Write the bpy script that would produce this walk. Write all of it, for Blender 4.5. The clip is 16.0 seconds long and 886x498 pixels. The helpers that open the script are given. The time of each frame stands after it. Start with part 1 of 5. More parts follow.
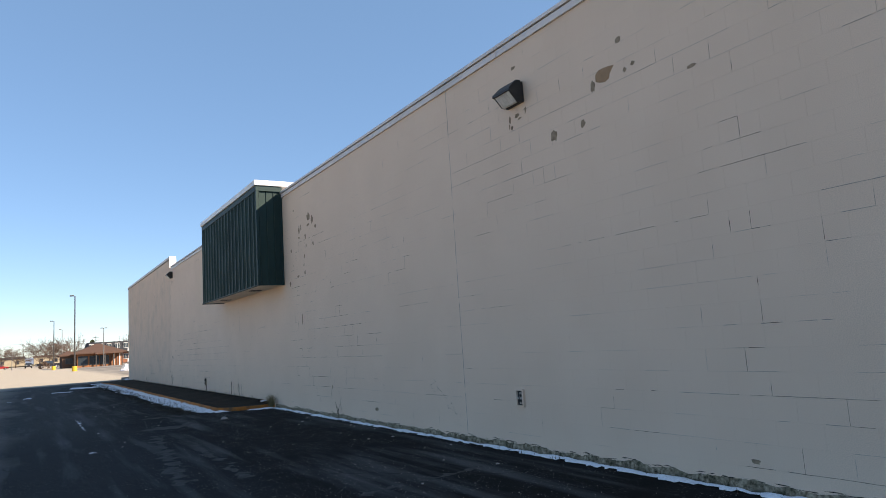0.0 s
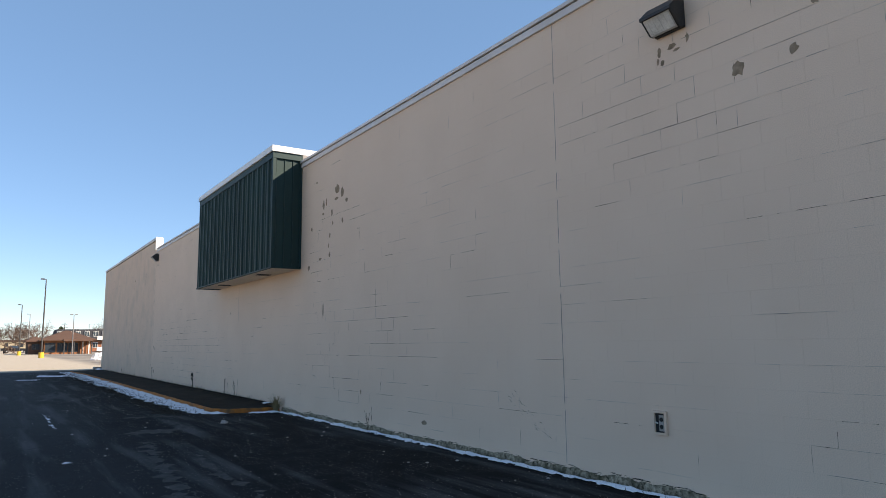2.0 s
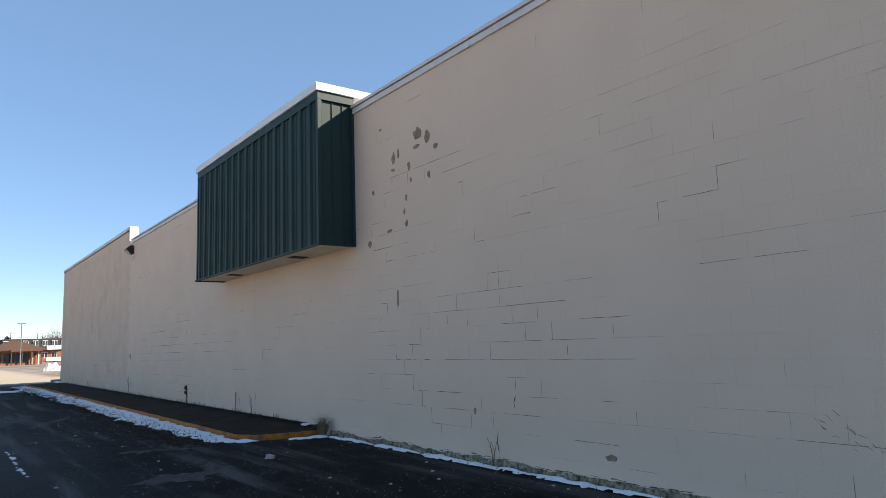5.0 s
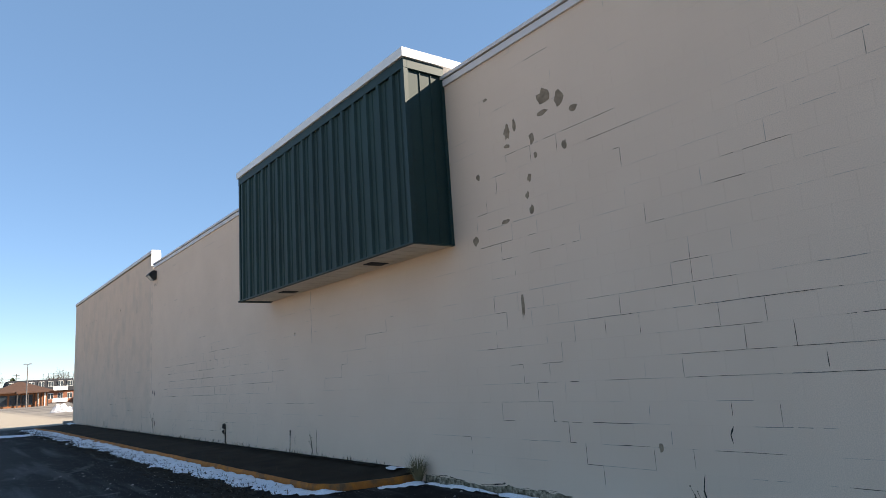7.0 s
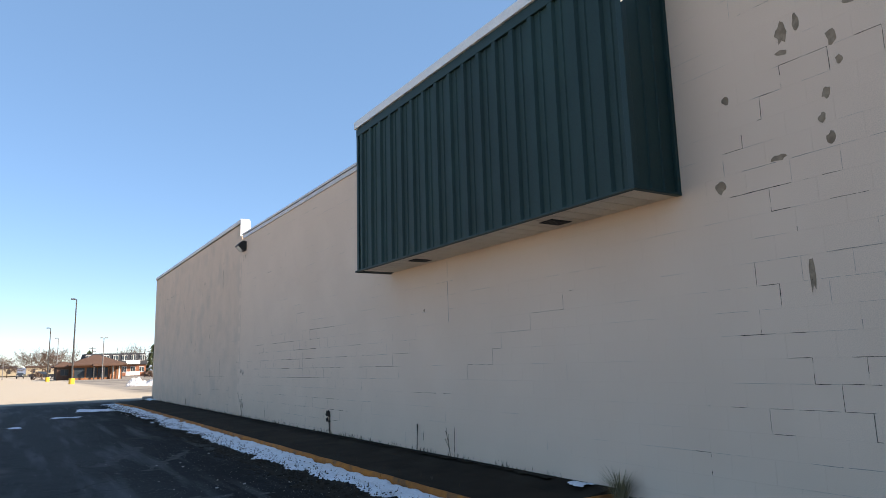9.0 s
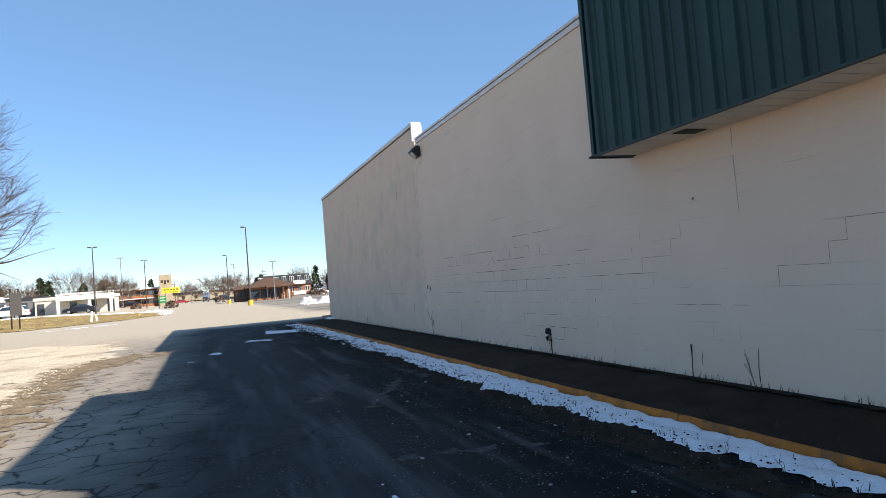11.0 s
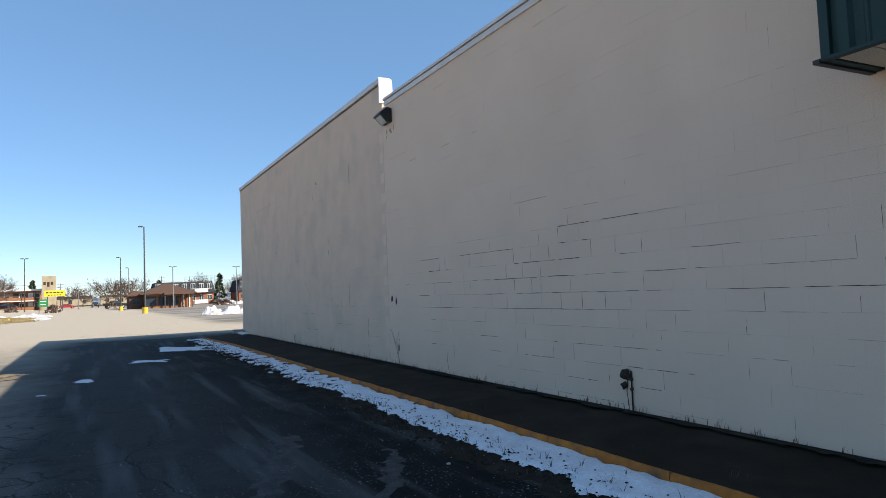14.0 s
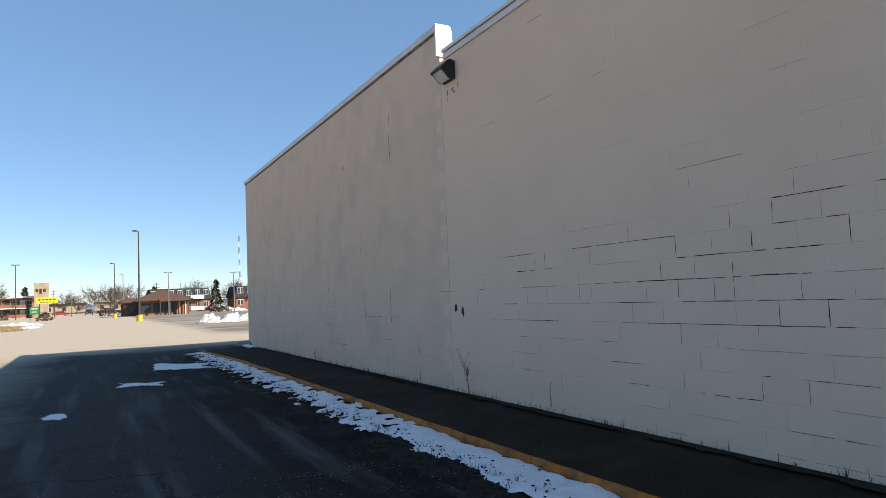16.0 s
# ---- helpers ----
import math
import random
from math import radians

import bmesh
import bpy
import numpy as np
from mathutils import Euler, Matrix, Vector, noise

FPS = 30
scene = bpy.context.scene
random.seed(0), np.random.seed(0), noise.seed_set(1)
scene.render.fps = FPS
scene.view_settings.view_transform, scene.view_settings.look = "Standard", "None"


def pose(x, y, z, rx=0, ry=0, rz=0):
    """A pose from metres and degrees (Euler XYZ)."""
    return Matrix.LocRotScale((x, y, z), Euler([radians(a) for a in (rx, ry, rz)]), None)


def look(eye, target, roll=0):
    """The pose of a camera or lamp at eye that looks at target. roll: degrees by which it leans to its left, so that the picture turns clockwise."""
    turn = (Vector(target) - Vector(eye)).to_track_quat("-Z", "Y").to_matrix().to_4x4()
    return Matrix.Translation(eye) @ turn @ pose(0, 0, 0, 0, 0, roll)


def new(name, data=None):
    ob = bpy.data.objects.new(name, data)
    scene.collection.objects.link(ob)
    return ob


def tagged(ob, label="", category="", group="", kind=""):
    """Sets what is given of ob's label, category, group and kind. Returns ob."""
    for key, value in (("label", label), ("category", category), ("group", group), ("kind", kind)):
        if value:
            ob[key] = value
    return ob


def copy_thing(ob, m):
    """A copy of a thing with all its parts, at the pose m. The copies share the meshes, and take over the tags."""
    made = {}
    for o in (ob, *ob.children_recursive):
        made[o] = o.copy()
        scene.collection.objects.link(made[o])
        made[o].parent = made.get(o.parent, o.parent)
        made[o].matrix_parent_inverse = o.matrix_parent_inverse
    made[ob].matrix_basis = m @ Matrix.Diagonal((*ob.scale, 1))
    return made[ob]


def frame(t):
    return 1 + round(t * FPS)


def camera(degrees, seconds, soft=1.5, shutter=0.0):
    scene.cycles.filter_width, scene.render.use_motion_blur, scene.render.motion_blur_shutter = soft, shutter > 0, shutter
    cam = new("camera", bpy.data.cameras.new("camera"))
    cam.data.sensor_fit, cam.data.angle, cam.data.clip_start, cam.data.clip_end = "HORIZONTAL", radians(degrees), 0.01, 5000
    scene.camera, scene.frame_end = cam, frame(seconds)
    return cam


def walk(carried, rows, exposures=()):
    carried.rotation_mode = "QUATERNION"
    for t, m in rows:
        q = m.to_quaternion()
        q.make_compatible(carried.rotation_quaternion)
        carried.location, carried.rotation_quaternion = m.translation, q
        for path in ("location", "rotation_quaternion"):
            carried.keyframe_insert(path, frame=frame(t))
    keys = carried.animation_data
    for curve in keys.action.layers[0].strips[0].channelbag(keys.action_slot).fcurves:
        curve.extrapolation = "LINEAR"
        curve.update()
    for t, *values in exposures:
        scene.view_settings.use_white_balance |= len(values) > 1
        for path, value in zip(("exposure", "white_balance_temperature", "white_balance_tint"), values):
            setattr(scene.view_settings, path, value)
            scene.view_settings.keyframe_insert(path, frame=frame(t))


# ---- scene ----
cam = camera(66.6, 16.0, soft=0.45)
PATH = [
    (0, (-0.099, -0.068, 1.457), (0.948, 1.617, 1.715), -3.7),
    (0.5, (0.046, 0.678, 1.318), (1.072, 2.357, 1.673), -1.3),
    (1, (-0.006, 1.291, 1.355), (1.079, 2.941, 1.671), -1.6),
    (1.5, (0.033, 1.921, 1.36), (1.057, 3.61, 1.673), -1.4),
    (2, (-0.06, 2.54, 1.406), (1.037, 4.189, 1.68), -0.7),
    (2.5, (-0.039, 3.201, 1.402), (1.008, 4.879, 1.695), -2.4),
    (3, (-0.108, 3.845, 1.471), (1.019, 5.481, 1.7), -1.8),
    (3.2, (-0.101, 4.108, 1.467), (1.015, 5.747, 1.73), -1.5),
    (5.3, (-0.039, 6.942, 1.383), (1.168, 8.511, 1.665), -2.3),
    (5.5, (-0.027, 7.183, 1.366), (1.157, 8.76, 1.702), -3.8),
    (6, (0.07, 7.905, 1.399), (1.23, 9.488, 1.78), -2.7),
    (6.5, (-0.061, 8.396, 1.423), (1.128, 9.947, 1.845), -3.1),
    (7, (-0.02, 9.056, 1.37), (1.165, 10.627, 1.73), -3.7),
    (7.5, (-0.037, 9.691, 1.431), (1.209, 11.241, 1.642), -3.0),
    (8, (-0.055, 10.331, 1.454), (1.018, 11.998, 1.716), -2.7),
    (8.2, (-0.051, 10.6, 1.426), (1.014, 12.26, 1.756), -2.2),
    (10.3, (-0.256, 13.191, 1.486), (0.764, 14.896, 1.72), -1.3),
    (10.5, (-0.299, 13.466, 1.474), (0.703, 15.188, 1.648), -1.7),
    (11, (-0.264, 14.146, 1.554), (0.411, 16.027, 1.639), -4.7),
    (11.5, (-0.245, 14.968, 1.439), (0.341, 16.876, 1.566), -3.9),
    (12, (-0.07, 15.9, 1.48), (0.52, 17.805, 1.627), -3.7),
    (12.5, (-0.081, 16.546, 1.472), (0.431, 18.475, 1.604), -2.3),
    (13, (0.011, 17.286, 1.532), (0.641, 19.181, 1.643), -3.9),
    (13.5, (0.027, 17.977, 1.479), (0.828, 19.807, 1.574), -0.7),
    (14, (0.129, 18.758, 1.499), (1.048, 20.53, 1.617), -2.3),
    (14.5, (0.244, 19.597, 1.611), (1.072, 21.415, 1.699), -3.2),
    (15, (0.254, 20.351, 1.57), (1.118, 22.153, 1.659), -4.5),
    (15.5, (0.387, 21.171, 1.532), (1.219, 22.986, 1.639), -3.2),
    (16, (0.404, 21.931, 1.559), (1.334, 23.697, 1.693), -2.5),
]
walk(cam, [(t, look(eye, target, roll)) for t, eye, target, roll in PATH], [(0, 1.04, 7550, 17), (3, 1.0, 7450, 17), (5.5, 1.15, 7500, 17), (6, 1.27, 7500, 17), (6.6, 1.1, 7500, 17), (7.05, 1.06, 7450, 16), (7.5, 1.42, 7500, 17), (8, 1.2, 7450, 17), (10.5, 1.18, 7200, 15), (11.1, 0.95, 6850, 13), (11.5, 0.77, 6700, 12), (12.0, 0.68, 6600, 11), (12.5, 0.6, 6550, 11), (13.4, 0.62, 6650, 11), (14, 0.86, 6850, 12), (16, 0.86, 7200, 14)])

# ---- world and sun ----
TO_SUN = Vector((6.93, -5.95, 5.65)).normalized()
world = bpy.data.worlds.new("world")
scene.world = world
world.use_nodes = True
wn = world.node_tree
sky = wn.nodes.new("ShaderNodeTexSky")
sky.sky_type = "NISHITA"
sky.sun_disc = False
sky.sun_elevation = math.asin(TO_SUN.z)
sky.sun_rotation = math.atan2(TO_SUN.x, TO_SUN.y)
sky.altitude, sky.air_density, sky.dust_density, sky.ozone_density = 1500, 0.9, 0.0, 3.0
clear = wn.nodes.new("ShaderNodeHueSaturation")
clear.inputs["Saturation"].default_value = 1.12
wn.links.new(sky.outputs[0], clear.inputs["Color"])
haze = wn.nodes.new("ShaderNodeMix")          # thin even winter haze over the clear sky
haze.data_type = "RGBA"
haze.inputs[0].default_value = 0.4
haze.inputs[7].default_value = (1.33, 2.66, 4.45, 1)
wn.links.new(clear.outputs[0], haze.inputs[6])
wn.links.new(haze.outputs[2], wn.nodes["Background"].inputs[0])
wn.nodes["Background"].inputs[1].default_value = 0.105
sun = new("sun", bpy.data.lights.new("sun", "SUN"))
sun.data.energy, sun.data.angle, sun.data.color = 5.0, radians(0.5), (1.0, 0.93, 0.82)
sun.matrix_world = look((60, -50, 50), Vector((60, -50, 50)) - TO_SUN)


# ---- materials ----
def material(name, col, col2=None, scale=6.0, rough=0.8, bump=0.2, metal=0.0, fine=60.0, dist=0.004, stain=None, stain_scale=0.6, stain_amount=0.5, vary=0.0, grit=0.8):
    m = bpy.data.materials.new(name)
    m.use_nodes = True
    nt = m.node_tree
    n, link = nt.nodes, nt.links
    b = n["Principled BSDF"]
    b.inputs["Roughness"].default_value, b.inputs["Metallic"].default_value = rough, metal
    b.inputs["Specular IOR Level"].default_value = 0.08 if rough >= 0.9 else 0.35
    geo = n.new("ShaderNodeNewGeometry")

    def noise_node(sc, detail=5.0):
        t = n.new("ShaderNodeTexNoise")
        t.inputs["Scale"].default_value, t.inputs["Detail"].default_value = sc, detail
        link.new(geo.outputs["Position"], t.inputs["Vector"])
        return t

    def mix(fac, a, c):
        x = n.new("ShaderNodeMix")
        x.data_type = "RGBA"
        link.new(fac, x.inputs[0])
        for src, k in ((a, 6), (c, 7)):
            if hasattr(src, "links"):
                link.new(src, x.inputs[k])
            else:
                x.inputs[k].default_value = (*src, 1)
        return x.outputs[2]

    def ramp(src, lo, hi):
        r = n.new("ShaderNodeMapRange")
        link.new(src, r.inputs[0])
        r.inputs[1].default_value, r.inputs[2].default_value = lo, hi
        return r.outputs[0]

    col2 = col2 or tuple(c * 0.8 for c in col)
    out = mix(ramp(noise_node(scale).outputs[0], 0.3, 0.7), col, col2)
    grain = noise_node(fine, 3.0)
    dark = mix(ramp(grain.outputs[0], 0.35, 0.75), (1, 1, 1), (grit, grit, grit))
    mul = n.new("ShaderNodeMix")
    mul.data_type, mul.blend_type = "RGBA", "MULTIPLY"
    mul.inputs[0].default_value = 1.0
    link.new(out, mul.inputs[6])
    link.new(dark, mul.inputs[7])
    out = mul.outputs[2]
    if stain:
        f = ramp(noise_node(stain_scale, 8.0).outputs[0], 0.5, 0.7)
        k = n.new("ShaderNodeMath")
        k.operation = "MULTIPLY"
        link.new(f, k.inputs[0])
        k.inputs[1].default_value = stain_amount
        out = mix(k.outputs[0], out, stain)
    if vary:
        info = n.new("ShaderNodeObjectInfo")
        h = n.new("ShaderNodeHueSaturation")
        r = n.new("ShaderNodeMapRange")
        link.new(info.outputs["Random"], r.inputs[0])
        r.inputs[3].default_value, r.inputs[4].default_value = 1 - vary, 1 + vary
        link.new(r.outputs[0], h.inputs["Value"])
        link.new(out, h.inputs["Color"])
        out = h.outputs[0]
    link.new(out, b.inputs["Base Color"])
    if bump:
        bp = n.new("ShaderNodeBump")
        bp.inputs["Strength"].default_value, bp.inputs["Distance"].default_value = bump, dist
        link.new(grain.outputs[0], bp.inputs["Height"])
        link.new(bp.outputs[0], b.inputs["Normal"])
    return m


def asphalt_material():
    """Old lot paving: sealed dark near the wall, darkened where the store's shadow falls, paler and cracked further
    out, with tyre-worn streaks.
    """
    m = bpy.data.materials.new("lot_asphalt")
    m.use_nodes = True
    nt = m.node_tree
    n, link = nt.nodes, nt.links
    b = n["Principled BSDF"]
    b.inputs["Roughness"].default_value = 0.9
    b.inputs["Specular IOR Level"].default_value = 0.12
    geo = n.new("ShaderNodeNewGeometry")
    sep = n.new("ShaderNodeSeparateXYZ")
    link.new(geo.outputs["Position"], sep.inputs[0])

    def tex(kind, sc, vec=None, detail=6.0):
        t = n.new(kind)
        t.inputs["Scale"].default_value = sc
        if "Detail" in t.inputs:
            t.inputs["Detail"].default_value = detail
        link.new(vec or geo.outputs["Position"], t.inputs["Vector"])
        return t

    def rng(src, lo, hi, a=0.0, c=1.0):
        r = n.new("ShaderNodeMapRange")
        link.new(src, r.inputs[0])
        for k, v in ((1, lo), (2, hi), (3, a), (4, c)):
            r.inputs[k].default_value = v
        return r.outputs[0]

    def op(kind, a, c):
        k = n.new("ShaderNodeMath")
        k.operation = kind
        for i, src in ((0, a), (1, c)):
            if hasattr(src, "links"):
                link.new(src, k.inputs[i])
            else:
                k.inputs[i].default_value = src
        return k.outputs[0]

    def mix(fac, a, c):
        x = n.new("ShaderNodeMix")
        x.data_type = "RGBA"
        link.new(fac, x.inputs[0])
        for src, k in ((a, 6), (c, 7)):
            if hasattr(src, "links"):
                link.new(src, x.inputs[k])
            else:
                x.inputs[k].default_value = (*src, 1)
        return x.outputs[2]

    big = tex("ShaderNodeTexNoise", 0.35).outputs[0]
    mid = tex("ShaderNodeTexNoise", 2.2).outputs[0]
    fine = tex("ShaderNodeTexNoise", 70.0, None, 3.0).outputs[0]
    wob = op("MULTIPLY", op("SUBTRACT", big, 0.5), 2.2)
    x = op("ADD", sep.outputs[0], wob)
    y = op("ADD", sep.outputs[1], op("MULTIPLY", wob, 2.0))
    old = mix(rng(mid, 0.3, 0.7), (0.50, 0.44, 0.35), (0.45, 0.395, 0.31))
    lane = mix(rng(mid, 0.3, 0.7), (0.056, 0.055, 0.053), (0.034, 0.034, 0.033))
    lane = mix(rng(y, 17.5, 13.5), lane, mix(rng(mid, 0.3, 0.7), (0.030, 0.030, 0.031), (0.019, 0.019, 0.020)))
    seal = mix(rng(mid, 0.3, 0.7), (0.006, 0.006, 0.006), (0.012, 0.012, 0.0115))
    # pale paving toned down near the store, so its shadow there comes out deeper
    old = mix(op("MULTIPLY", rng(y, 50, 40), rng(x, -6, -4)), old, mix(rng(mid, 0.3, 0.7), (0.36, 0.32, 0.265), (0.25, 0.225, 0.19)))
    # unseen paving to the south, darkened to cut bounce light on the wall
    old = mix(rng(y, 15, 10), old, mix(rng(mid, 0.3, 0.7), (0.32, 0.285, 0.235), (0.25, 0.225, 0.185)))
    # dark lane tone runs about to the store's shadow edge and deepens that shadow
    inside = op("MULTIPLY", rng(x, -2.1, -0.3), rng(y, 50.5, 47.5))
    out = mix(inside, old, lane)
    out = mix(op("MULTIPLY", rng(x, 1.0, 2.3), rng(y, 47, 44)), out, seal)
    # greyer far lot; its dark bands paint in both lines and shadow streaks
    lot2 = op("MULTIPLY", rng(op("ADD", x, 0.0), 6.0, 7.5), rng(y, 57, 62))
    mp2 = n.new("ShaderNodeMapping")
    mp2.inputs["Scale"].default_value = (0.04, 0.35, 1.0)
    link.new(geo.outputs["Position"], mp2.inputs[0])
    band = tex("ShaderNodeTexNoise", 1.0, mp2.outputs[0], 5.0).outputs[0]
    out = mix(lot2, out, mix(rng(band, 0.4, 0.6), (0.33, 0.30, 0.255), (0.17, 0.155, 0.135)))
    # streaks along the driving direction
    mp = n.new("ShaderNodeMapping")
    mp.inputs["Scale"].default_value = (3.0, 0.22, 1.0)
    link.new(geo.outputs["Position"], mp.inputs[0])
    streak = tex("ShaderNodeTexNoise", 1.0, mp.outputs[0], 8.0).outputs[0]
    out = mix(op("MULTIPLY", rng(streak, 0.52, 0.70), op("MULTIPLY", inside, 0.45)), out, (0.17, 0.17, 0.168))
    # white grit
    grit = op("MULTIPLY", rng(tex("ShaderNodeTexNoise", 38.0, None, 2.0).outputs[0], 0.63, 0.70), rng(mid, 0.44, 0.58))
    out = mix(op("MULTIPLY", grit, 0.7), out, (0.42, 0.40, 0.37))
    # crazed cracks
    wv = n.new("ShaderNodeVectorMath")
    wv.operation = "ADD"
    nz = tex("ShaderNodeTexNoise", 1.6)
    sc = n.new("ShaderNodeVectorMath")
    sc.operation = "SCALE"
    link.new(nz.outputs["Color"], sc.inputs[0])
    sc.inputs["Scale"].default_value = 0.55
    link.new(geo.outputs["Position"], wv.inputs[0])
    link.new(sc.outputs[0], wv.inputs[1])
    vor = n.new("ShaderNodeTexVoronoi")
    vor.feature = "DISTANCE_TO_EDGE"
    vor.inputs["Scale"].default_value = 2.1
    link.new(wv.outputs[0], vor.inputs["Vector"])
    v2 = n.new("ShaderNodeTexVoronoi")
    v2.feature = "DISTANCE_TO_EDGE"
    v2.inputs["Scale"].default_value = 0.23
    link.new(wv.outputs[0], v2.inputs["Vector"])
    zone = op("MULTIPLY", op("MULTIPLY", rng(x, 0.5, -0.6), rng(x, -4.5, -3.2)), op("MULTIPLY", rng(y, 14, 17), rng(y, 33, 29)))
    c1 = op("MULTIPLY", rng(vor.outputs["Distance"], 0.045, 0.008), op("MULTIPLY", zone, rng(mid, 0.40, 0.5)))
    c2 = op("MULTIPLY", rng(v2.outputs["Distance"], 0.004, 0.001), op("MULTIPLY", rng(big, 0.35, 0.5), rng(y, 62, 48)))
    crack = op("MAXIMUM", c1, c2)
    out = mix(op("MULTIPLY", crack, 0.85), out, (0.022, 0.02, 0.018))
    dark = mix(rng(fine, 0.3, 0.75), (1, 1, 1), (0.66, 0.66, 0.66))
    mul = n.new("ShaderNodeMix")
    mul.data_type, mul.blend_type = "RGBA", "MULTIPLY"
    mul.inputs[0].default_value = 1.0
    link.new(out, mul.inputs[6])
    link.new(dark, mul.inputs[7])
    link.new(mul.outputs[2], b.inputs["Base Color"])
    bp = n.new("ShaderNodeBump")
    bp.inputs["Strength"].default_value, bp.inputs["Distance"].default_value = 0.5, 0.006
    link.new(op("SUBTRACT", fine, crack), bp.inputs["Height"])
    link.new(bp.outputs[0], b.inputs["Normal"])
    return m


def glass_material(name, tint, rough=0.05):
    m = bpy.data.materials.new(name)
    m.use_nodes = True
    b = m.node_tree.nodes["Principled BSDF"]
    b.inputs["Base Color"].default_value = (*tint, 1)
    b.inputs["Roughness"].default_value = rough
    b.inputs["Specular IOR Level"].default_value = 0.8
    return m


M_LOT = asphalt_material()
M_FIELD = material("far_field", (0.20, 0.17, 0.11), (0.15, 0.13, 0.09), 0.05, 0.95, 0.2, fine=2.0)
M_PAINT = material("cream_block_paint", (0.79, 0.605, 0.465), (0.75, 0.57, 0.435), 1.3, 0.75, 0.25, fine=110.0, dist=0.0015, stain=(0.66, 0.50, 0.375), stain_scale=0.5, stain_amount=0.35, vary=0.012)
M_PAINT2 = material("weathered_block_paint", (0.76, 0.575, 0.44), (0.70, 0.53, 0.40), 2.2, 0.8, 0.45, fine=70.0, dist=0.003, stain=(0.50, 0.41, 0.32), stain_scale=1.3, stain_amount=0.5)
M_SILT = material("pale_silt", (0.115, 0.112, 0.108), (0.06, 0.059, 0.057), 7.0, 0.95, 0.3, fine=50.0, grit=0.45)
M_CRACK = material("open_joint", (0.018, 0.016, 0.014), (0.05, 0.045, 0.04), 3.0, 0.95, 0)
M_FAINT = material("hairline_joint", (0.36, 0.33, 0.30), (0.25, 0.23, 0.21), 2.0, 0.95, 0)
M_BARE = material("bare_block", (0.38, 0.285, 0.20), (0.21, 0.155, 0.11), 13.0, 0.95, 0.5)
M_TAN = material("bare_tan_block", (0.42, 0.27, 0.165), (0.32, 0.205, 0.125), 9.0, 0.95, 0.5)
M_GRIME = material("stained_footing", (0.50, 0.42, 0.31), (0.06, 0.05, 0.03), 26.0, 0.95, 0.9, dist=0.015, stain=(0.04, 0.042, 0.022), stain_scale=6.0, stain_amount=0.9)
M_COPING = material("pale_metal_coping", (0.72, 0.68, 0.66), (0.66, 0.62, 0.60), 1.0, 0.5, 0.05, stain=(0.35, 0.33, 0.3), stain_scale=1.5, stain_amount=0.3)
M_WHITE = material("white_metal", (0.82, 0.82, 0.80), (0.76, 0.76, 0.74), 2.0, 0.45, 0.05)
M_GREEN = material("green_ribbed_metal", (0.011, 0.039, 0.035), (0.008, 0.032, 0.029), 1.5, 0.6, 0.05, vary=0.08, stain=(0.018, 0.055, 0.049), stain_scale=1.0, stain_amount=0.35)
M_GREENTRIM = material("green_trim_metal", (0.012, 0.042, 0.04), (0.01, 0.035, 0.033), 2.0, 0.55, 0.05)
M_SOFFIT = material("tan_soffit_board", (0.80, 0.70, 0.56), (0.74, 0.64, 0.51), 3.0, 0.6, 0.1, vary=0.05)
M_DARK = material("dark_recess", (0.02, 0.02, 0.02), (0.03, 0.028, 0.026), 8.0, 0.8, 0.1)
M_BLACK = material("bronze_housing", (0.025, 0.023, 0.022), (0.04, 0.037, 0.034), 8.0, 0.5, 0.1)
M_LENS = material("prismatic_lens", (0.78, 0.78, 0.75), (0.62, 0.62, 0.60), 14.0, 0.25, 0.4)
M_WALK = material("dark_sidewalk", (0.040, 0.030, 0.021), (0.025, 0.019, 0.014), 2.5, 0.95, 0.5, stain=(0.06, 0.048, 0.035), stain_scale=1.2, stain_amount=0.5)
M_KERB = material("worn_yellow_kerb", (0.52, 0.172, 0.02), (0.33, 0.11, 0.025), 9.0, 0.85, 0.5, stain=(0.10, 0.065, 0.04), stain_scale=5.0, stain_amount=0.85, vary=0.1)
M_SNOW = material("old_snow", (0.86, 0.88, 0.92), (0.78, 0.80, 0.84), 6.0, 0.7, 0.5, fine=40.0, dist=0.012, stain=(0.45, 0.42, 0.38), stain_scale=2.5, stain_amount=0.3)
M_OLDSNOW = material("grimy_snow", (0.74, 0.75, 0.77), (0.5, 0.5, 0.5), 1.6, 0.8, 0.6, fine=8.0, dist=0.05, grit=0.6, stain=(0.14, 0.13, 0.12), stain_scale=0.9, stain_amount=0.85)
M_GRAVEL = material("pale_gravel", (0.78, 0.70, 0.56), (0.62, 0.54, 0.42), 1.2, 0.95, 1.0, fine=14.0, dist=0.03, grit=0.4, stain=(0.24, 0.19, 0.13), stain_scale=0.5, stain_amount=0.7)
M_DIRT = material("brown_dirt", (0.20, 0.15, 0.095), (0.31, 0.25, 0.175), 3.5, 0.95, 0.8, fine=14.0, dist=0.03, grit=0.4)
M_SOIL = material("wet_soil", (0.025, 0.021, 0.016), (0.045, 0.037, 0.028), 4.0, 0.95, 0.8, fine=30.0, dist=0.02)
M_TURF = material("winter_turf", (0.46, 0.34, 0.15), (0.30, 0.23, 0.11), 0.8, 0.95, 0.8, fine=3.0, dist=0.05, grit=0.4, stain=(0.12, 0.10, 0.05), stain_scale=0.4, stain_amount=0.6)
M_GRASS = material("dry_grass", (0.27, 0.22, 0.12), (0.17, 0.14, 0.08), 9.0, 0.9, 0)
M_WEED = material("dead_weed", (0.10, 0.075, 0.05), (0.06, 0.048, 0.035), 9.0, 0.9, 0)
